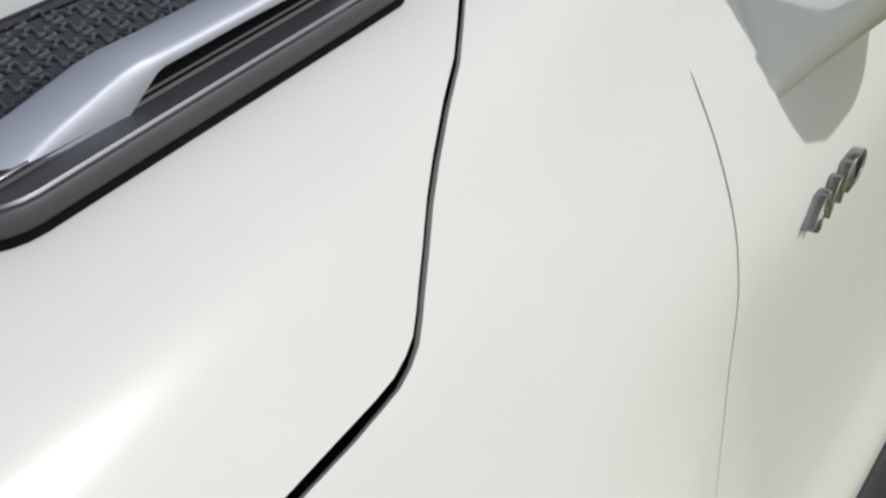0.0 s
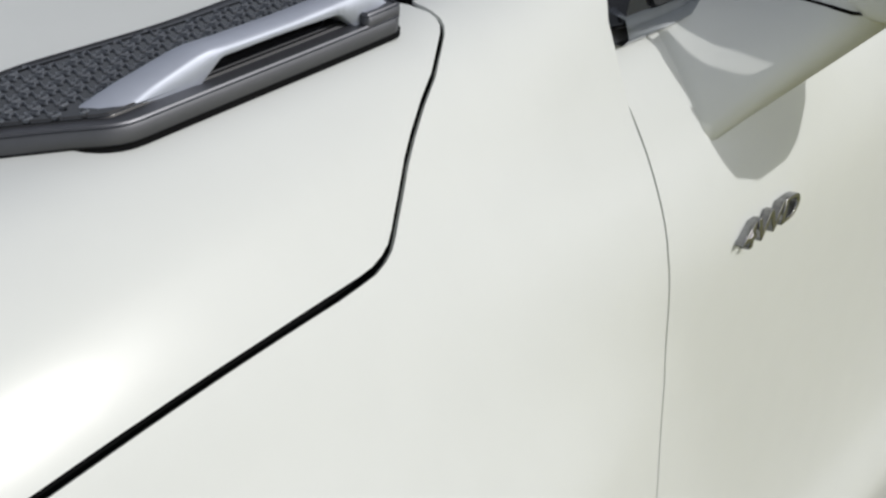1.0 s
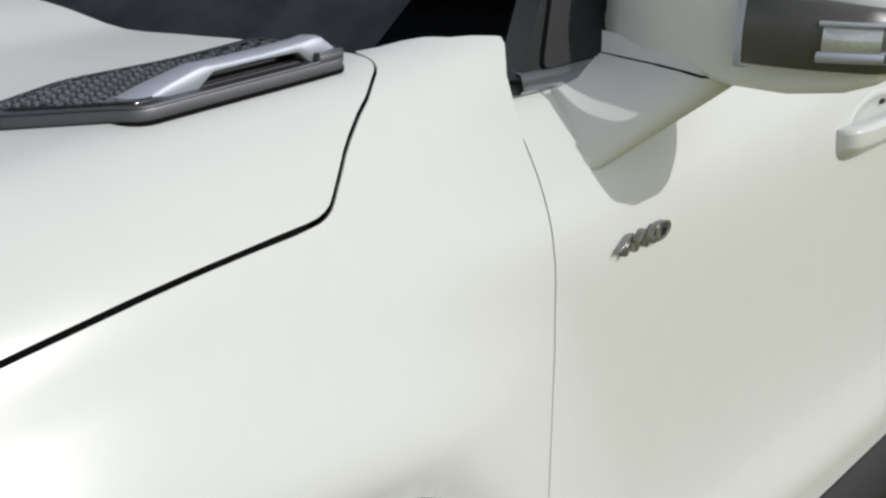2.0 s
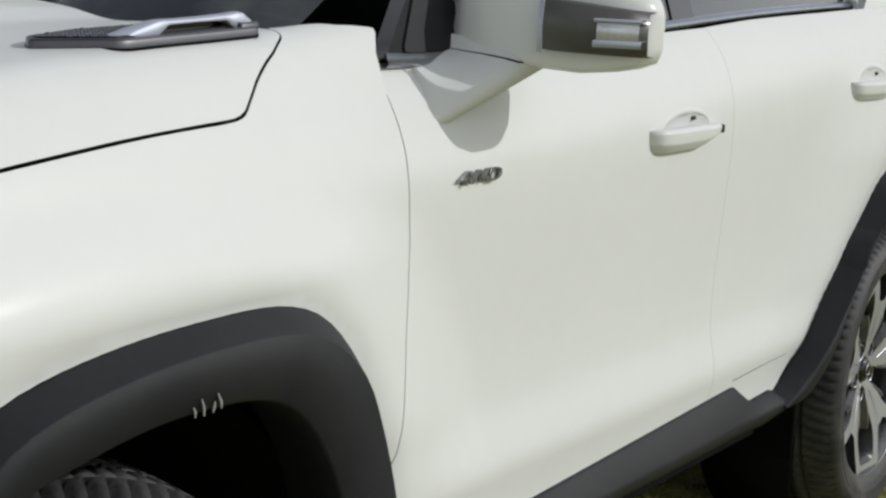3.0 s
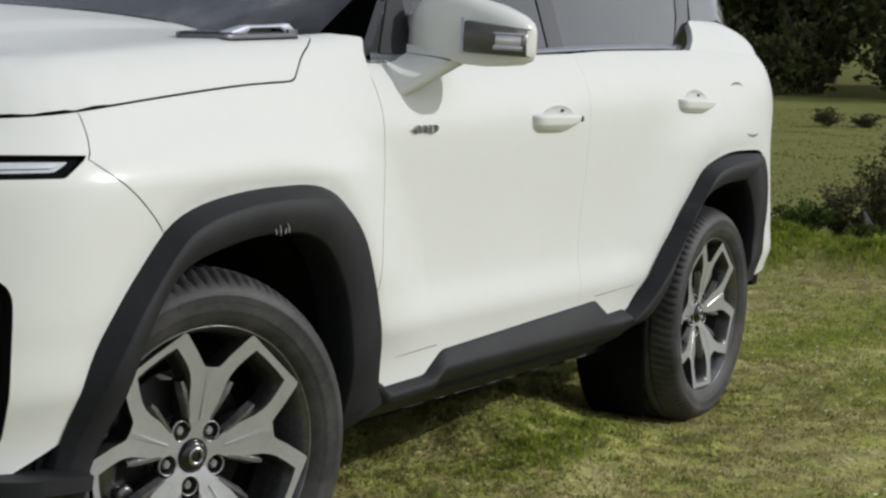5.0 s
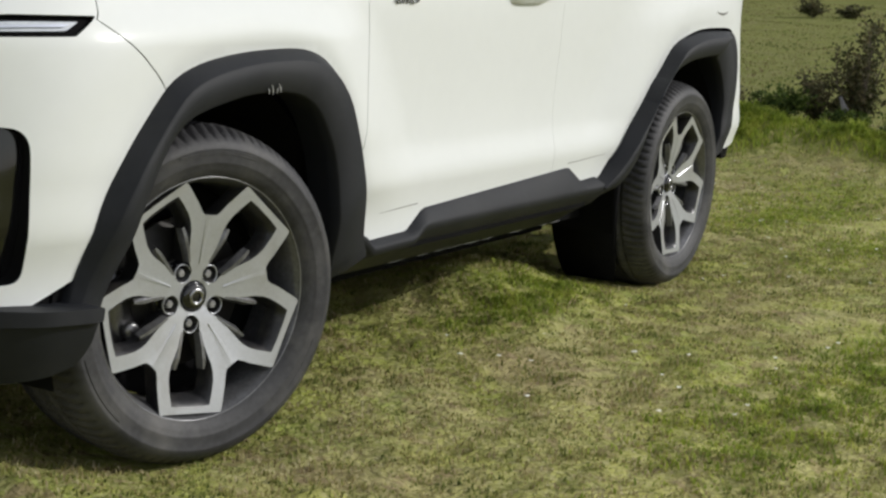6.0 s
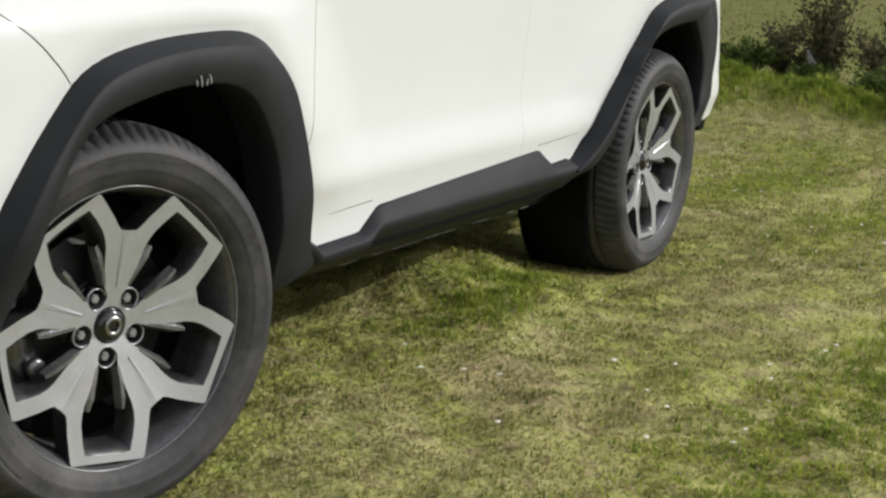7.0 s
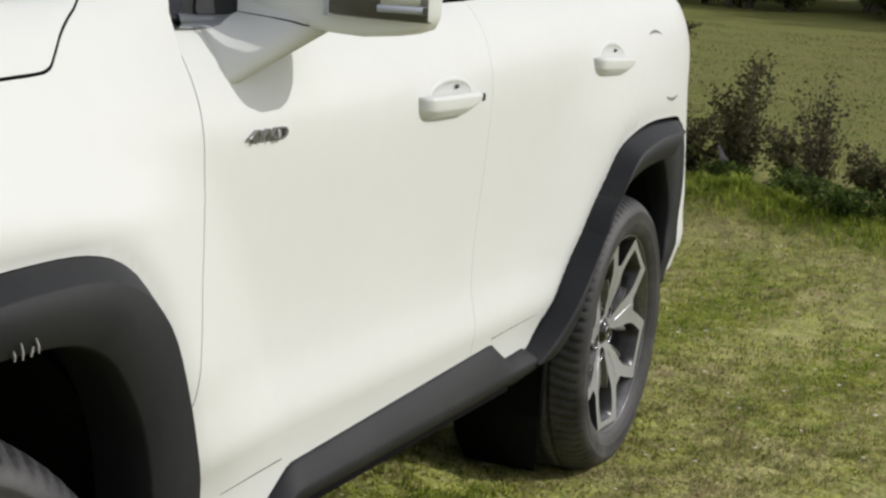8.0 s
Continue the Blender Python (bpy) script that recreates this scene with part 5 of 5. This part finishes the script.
# scuffs on the front arch moulding
for x, z, tall, lean in ((0.118, 0.803, 0.012, -0.3), (0.132, 0.806, 0.02, -0.25), (0.146, 0.803, 0.012, 0.2), (0.160, 0.808, 0.018, -0.4)):
    bm = bmesh.new()
    tube(bm, [(x, -0.0255, z - tall / 2), (x + lean * tall * 0.3, -0.0265, z), (x + lean * tall, -0.0262, z + tall / 2)], [0.0010, 0.0016, 0.0008], 5)
    part("scuff", bm, SCRATCH, car, "pale scuff on the black moulding")

# shade along the crease at the ends of the sill, drawn as fine grey strips
for far in (False, True):
    panel("sill_crease_shade", [(0.70, 0.4725), (0.78, 0.4745), (0.89, 0.4775), (0.89, 0.4797), (0.78, 0.4762), (0.70, 0.4731)], GREYSEAM, car, far=far, proud=0.0008, fold=0.004, gap=0, grid=0.05)
    panel("sill_crease_shade", [(1.775, 0.513), (1.90, 0.518), (2.03, 0.526), (2.03, 0.5268), (1.90, 0.5196), (1.775, 0.5152)], GREYSEAM, car, far=far, proud=0.0008, fold=0.004, gap=0, grid=0.05)

# filler flap: the short arcs of its seam that show in this light, drawn as shadow-grey strips
def arc(name, cu, cs, wide, rise, far):
    rows = []
    for k in range(13):
        t = 2 * k / 12 - 1
        u = cu + wide * t
        s = cs + rise * (1 - t * t)
        th = 0.0024 * (1 - t * t) + 0.0003
        a, b = skin(u, s - th, 0.001), skin(u, s + th, 0.001)
        rows.append([mirrored(a), mirrored(b)] if far else [a, b])
    bm = loft(bmesh.new(), rows)
    if far:
        bmesh.ops.reverse_faces(bm, faces=bm.faces)
    part(name, bm, GREYSEAM, car)


arc("filler_flap_seam_shade", 2.88, 1.040, 0.062, 0.006, False)
arc("filler_flap_seam_shade", 2.975, 0.944, 0.068, -0.006, False)

# ---- grass and shrubs ----
def blades(name, spots, height, width, material, label, seed):
    """Blades of grass as one sheet: each a bent, tapering strip of three faces' worth."""
    rng = np.random.default_rng(seed)
    n = len(spots)
    z = np.array([ground_z(x, y) for x, y in spots]) - 0.004
    a, lean = rng.uniform(0, 2 * np.pi, n), rng.uniform(0.3, 1.7, n)
    clump = np.array([0.8 * noise.noise((x * 7, y * 7, 3.0)) + 0.8 * noise.noise((x * 16, y * 16, 8.0)) for x, y in spots])
    h = height * rng.uniform(0.45, 1.25, n) * np.clip(1 + 1.1 * clump, 0.25, 2.1)
    w = width * rng.uniform(0.7, 1.3, n)
    d = np.stack([np.cos(a), np.sin(a), 0 * a], 1)
    side = np.stack([-np.sin(a), np.cos(a), 0 * a], 1)
    base = np.column_stack([spots, z])
    mid = base + d * (0.25 * lean * h)[:, None] + np.array([0, 0, 1.0]) * (0.6 * h)[:, None]
    tip = base + d * (0.85 * lean * h)[:, None] + np.array([0, 0, 1.0]) * (h * (1 - 0.35 * np.minimum(lean, 1)))[:, None]
    co = np.stack([base - side * w[:, None], base + side * w[:, None], mid - side * (0.75 * w)[:, None], mid + side * (0.75 * w)[:, None], tip], 1).reshape(-1, 3)
    k = 5 * np.arange(n)[:, None]
    quads, tris = k + np.array([[0, 1, 3, 2]]), k + np.array([[2, 3, 4]])
    loops = np.concatenate([quads, tris], 1).ravel()
    me = bpy.data.meshes.new(name)
    me.vertices.add(5 * n), me.loops.add(len(loops)), me.polygons.add(2 * n)
    me.vertices.foreach_set("co", co.ravel())
    me.loops.foreach_set("vertex_index", loops)
    starts = (7 * np.arange(n)[:, None] + np.array([[0, 4]])).ravel()
    me.polygons.foreach_set("loop_start", starts)
    me.update(calc_edges=True)
    me.validate()
    me.materials.append(material)
    return tagged(new(name, me), label, "grass", kind="stuff")


def under_tyre(p):
    return any(abs(p[0] - cx) < 0.13 and abs(p[1] - cy) < 0.11 for cx, cy in CONTACTS)


WORN = ((2.48, -0.57, 0.42, 0.10), (2.22, -0.75, 0.35, 0.09), (5.3, 0.05, 0.5, 0.12), (6.3, -0.2, 0.6, 0.15))


def sparse(spots, rng):
    """Thins the blades out over the worn patches."""
    keep = np.ones(len(spots), bool)
    for cx, cy, rx, ry in WORN:
        d = np.hypot((spots[:, 0] - cx) / rx, (spots[:, 1] - cy) / ry) + rng.normal(0, 0.18, len(spots))
        keep &= (d > 1) | (rng.uniform(0, 1, len(spots)) < 0.12)
    return spots[keep]


rng = np.random.default_rng(5)
near = np.column_stack([rng.uniform(-1.7, 4.2, 184000), rng.uniform(-2.3, 0.95, 184000)])
near = near[np.minimum(near[:, 0] + 1.7, near[:, 1] + 2.3) > rng.uniform(0, 0.8, len(near))]
near = sparse(near[~np.array([under_tyre(p) for p in near])], rng)
blades("grass", near, 0.016, 0.0022, BLADES, "short trampled grass in green and straw tones", 1)
mid = sparse(np.column_stack([rng.uniform(4.2, 9.5, 50000), rng.uniform(-1.6, 3.2, 50000)]), rng)
blades("grass", mid, 0.022, 0.0034, BLADES, "short meadow grass beyond the car", 2)
far_field = np.column_stack([9.5 + 26 * rng.uniform(0, 1, 90000) ** 1.6, rng.uniform(-7, 13, 90000)])
blades("grass", far_field, 0.032, 0.007, MEADOW, "rough meadow grass on the slope", 3)
tufts = [np.column_stack([rng.normal(cx, rx, n), rng.normal(cy, ry, n)]) for cx, cy, rx, ry, n in ((8.62, 1.95, 0.26, 0.22, 8000), (8.9, 2.3, 0.3, 0.2, 2000), (8.8, 1.05, 0.2, 0.18, 2600), (8.6, 0.7, 0.16, 0.14, 1600), (8.5, 0.1, 0.25, 0.2, 1800))]
blades("tall_grass", np.concatenate(tufts), 0.07, 0.0042, LUSH, "lush green grass at the foot of the shrubs", 4)
strips = [np.column_stack([rng.normal(cx, rx, n), rng.normal(cy, ry, n)]) for cx, cy, rx, ry, n in ((5.2, 0.4, 0.7, 0.13, 5000), (4.4, -0.3, 0.6, 0.12, 3500), (6.4, 0.6, 0.6, 0.25, 3500), (1.75, 0.15, 0.25, 0.08, 2500), (1.0, -0.9, 0.3, 0.15, 3000), (1.9, -0.95, 0.35, 0.1, 3000))]
blades("tall_grass", np.concatenate(strips), 0.022, 0.0028, LUSH, "greener patches in the turf", 6)
# small pale daisies
bm = bmesh.new()
fr = random.Random(12)
for k in range(170):
    x, y = (fr.uniform(4.0, 9.3), fr.uniform(-1.4, 2.4)) if k < 120 else (fr.uniform(0.8, 4.0), fr.uniform(-1.3, 0.1))
    z = ground_z(x, y) + fr.uniform(0.012, 0.03)
    s = fr.uniform(0.004, 0.009)
    mid_v = bm.verts.new((x, y, z + 0.002))
    ring = [bm.verts.new((x + s * math.cos(a), y + s * math.sin(a), z + fr.uniform(-0.001, 0.002))) for a in [math.pi * j / 4 for j in range(8)]]
    for j in range(8):
        bm.faces.new((mid_v, ring[j], ring[(j + 1) % 8]))
me = bpy.data.meshes.new("daisies")
bm.to_mesh(me)
bm.free()
me.materials.append(FLOWER)
tagged(new("daisies", me), "tiny pale daisies scattered in the turf", "flowers", kind="stuff")


def shrub(name, x, y, tall, wide, leaves, leaf, seed, label, material=None, stems=9, category="shrub"):
    """Many forking stems, each carrying small leaves along its outer half."""
    r = random.Random(seed)
    root = tagged(new(name), label, category, "shrubs on the meadow" if category == "shrub" else "trees at the meadow's edge")
    z0 = ground_z(x, y) - 0.03
    root.location = (x, y, z0)
    wood, verts, faces = bmesh.new(), [], []
    twigs = []
    for k in range(stems):
        a, out = r.uniform(0, 2 * math.pi), r.uniform(0.15, 1.0)
        top = Vector((wide * out * math.cos(a), wide * out * math.sin(a), tall * r.uniform(0.55, 1.0) * (1 - 0.25 * out)))
        bend = Vector((top.x * 0.35 + r.uniform(-0.1, 0.1) * wide, top.y * 0.35 + r.uniform(-0.1, 0.1) * wide, top.z * 0.5))
        line = [Vector((r.uniform(-0.06, 0.06) * wide, r.uniform(-0.06, 0.06) * wide, 0)), bend, top]
        thick = 0.012 * tall
        tube(wood, line, [thick, thick * 0.6, thick * 0.2], 5)
        for j in range(6):
            t = r.uniform(0.12, 0.95)
            p = line[0].lerp(line[1], t * 2) if t < 0.5 else line[1].lerp(line[2], t * 2 - 1)
            q = p + Vector((r.gauss(0, 0.28) * wide, r.gauss(0, 0.28) * wide, r.uniform(0.05, 0.32) * tall))
            tube(wood, [p, p.lerp(q, 0.5) + Vector((0, 0, 0.02 * tall)), q], [thick * 0.35, thick * 0.25, thick * 0.1], 4)
            twigs.append((p, q))
        twigs.append((line[0].lerp(bend, 0.25), top))
    for k in range(leaves):
        p, q = twigs[r.randrange(len(twigs))]
        c = p.lerp(q, r.uniform(0.1, 1.08)) + Vector((r.gauss(0, 0.035), r.gauss(0, 0.035), r.gauss(0, 0.035))) * tall
        d = Vector((r.gauss(0, 1), r.gauss(0, 1), r.gauss(0.4, 0.8))).normalized()
        s = d.orthogonal().normalized()
        s.rotate(Matrix.Rotation(r.uniform(0, 6.28), 3, d))
        size = leaf * r.uniform(0.6, 1.4)
        n = len(verts)
        verts += [tuple(c), tuple(c + d * size * 0.5 + s * size * 0.28), tuple(c + d * size), tuple(c + d * size * 0.5 - s * size * 0.28)]
        faces.append((n, n + 1, n + 2, n + 3))
    part("trunk", wood, TWIG, root, "grey-brown stems")
    me = bpy.data.meshes.new("crown")
    me.from_pydata(verts, [], faces)
    me.materials.append(material or SHRUB)
    crown = new("crown", me)
    crown.parent = root
    return root


for k, (x, y, tall, wide, leaves) in enumerate(((9.35, 1.2, 0.92, 0.30, 2900), (9.5, 1.55, 0.62, 0.32, 2000), (9.6, 0.72, 0.95, 0.26, 900), (9.75, 0.28, 0.5, 0.38, 2600), (9.9, -0.25, 0.48, 0.4, 2600), (9.3, 2.1, 0.42, 0.4, 2600), (9.6, 2.7, 0.4, 0.45, 2600), (10.4, 1.0, 0.5, 0.4, 1800))):
    shrub("shrub", x, y, tall, wide, leaves, 0.034, 20 + k, "dark olive heath shrub with bare twigs on the meadow" if leaves > 1000 else "sparse twiggy shrub with few dark leaves on the meadow")
for k, (x, y, tall, wide) in enumerate(((8.95, 0.75, 0.24, 0.30), (8.65, 0.35, 0.24, 0.34), (8.75, -0.15, 0.25, 0.36), (9.1, 1.2, 0.2, 0.26), (9.15, 1.75, 0.3, 0.30), (9.2, 2.25, 0.3, 0.34))):
    shrub("shrub", x, y, tall, wide, 2400, 0.034, 70 + k, "low leafy green plant at the foot of the shrubs", GREENLEAF, 12)
for k, (x, y, tall, wide) in enumerate(((28.0, 7.3, 0.34, 0.42), (28.6, 6.7, 0.28, 0.38))):
    shrub("shrub", x, y, tall, wide, 1500, 0.05, 50 + k, "low dark shrub out on the meadow")
r = random.Random(9)
for k in range(34):
    row = k % 2
    y = -10 + 1.7 * k + r.uniform(-1, 1)
    shrub("tree", 48 + 9 * row + r.uniform(-2, 2), y, r.uniform(5.5, 7.5) + 3 * row, r.uniform(2.6, 3.6), 5200, 0.36, 80 + k, "dark broadleaf tree at the meadow's edge", TREELEAF, 20, "tree")
for k in range(18):
    shrub("shrub", 45 + r.uniform(-1, 1), -6 + 1.9 * k + r.uniform(-0.6, 0.6), r.uniform(1.6, 2.6), r.uniform(1.2, 1.7), 2200, 0.2, 140 + k, "dark undergrowth at the foot of the trees", TREELEAF, 14)

# bleached dead stump in front of the shrub
bm = bmesh.new()
z = ground_z(9.2, 1.25)
tube(bm, [(9.2, 1.20, z - 0.03), (9.18, 1.23, z + 0.08), (9.18, 1.27, z + 0.17), (9.19, 1.31, z + 0.25)], [0.035, 0.032, 0.022, 0.010], 7)
tube(bm, [(9.18, 1.16, z - 0.02), (9.17, 1.18, z + 0.06), (9.16, 1.19, z + 0.12)], [0.03, 0.022, 0.012], 6)
for v in bm.verts:
    v.co += 0.008 * Vector(noise.noise_vector(v.co * 22))
stump = new("stump", bpy.data.meshes.new("stump"))
smooth(bm).to_mesh(stump.data)
bm.free()
stump.data.materials.append(DEADWOOD)
tagged(stump, "bleached grey dead stump at the foot of a shrub", "stump")
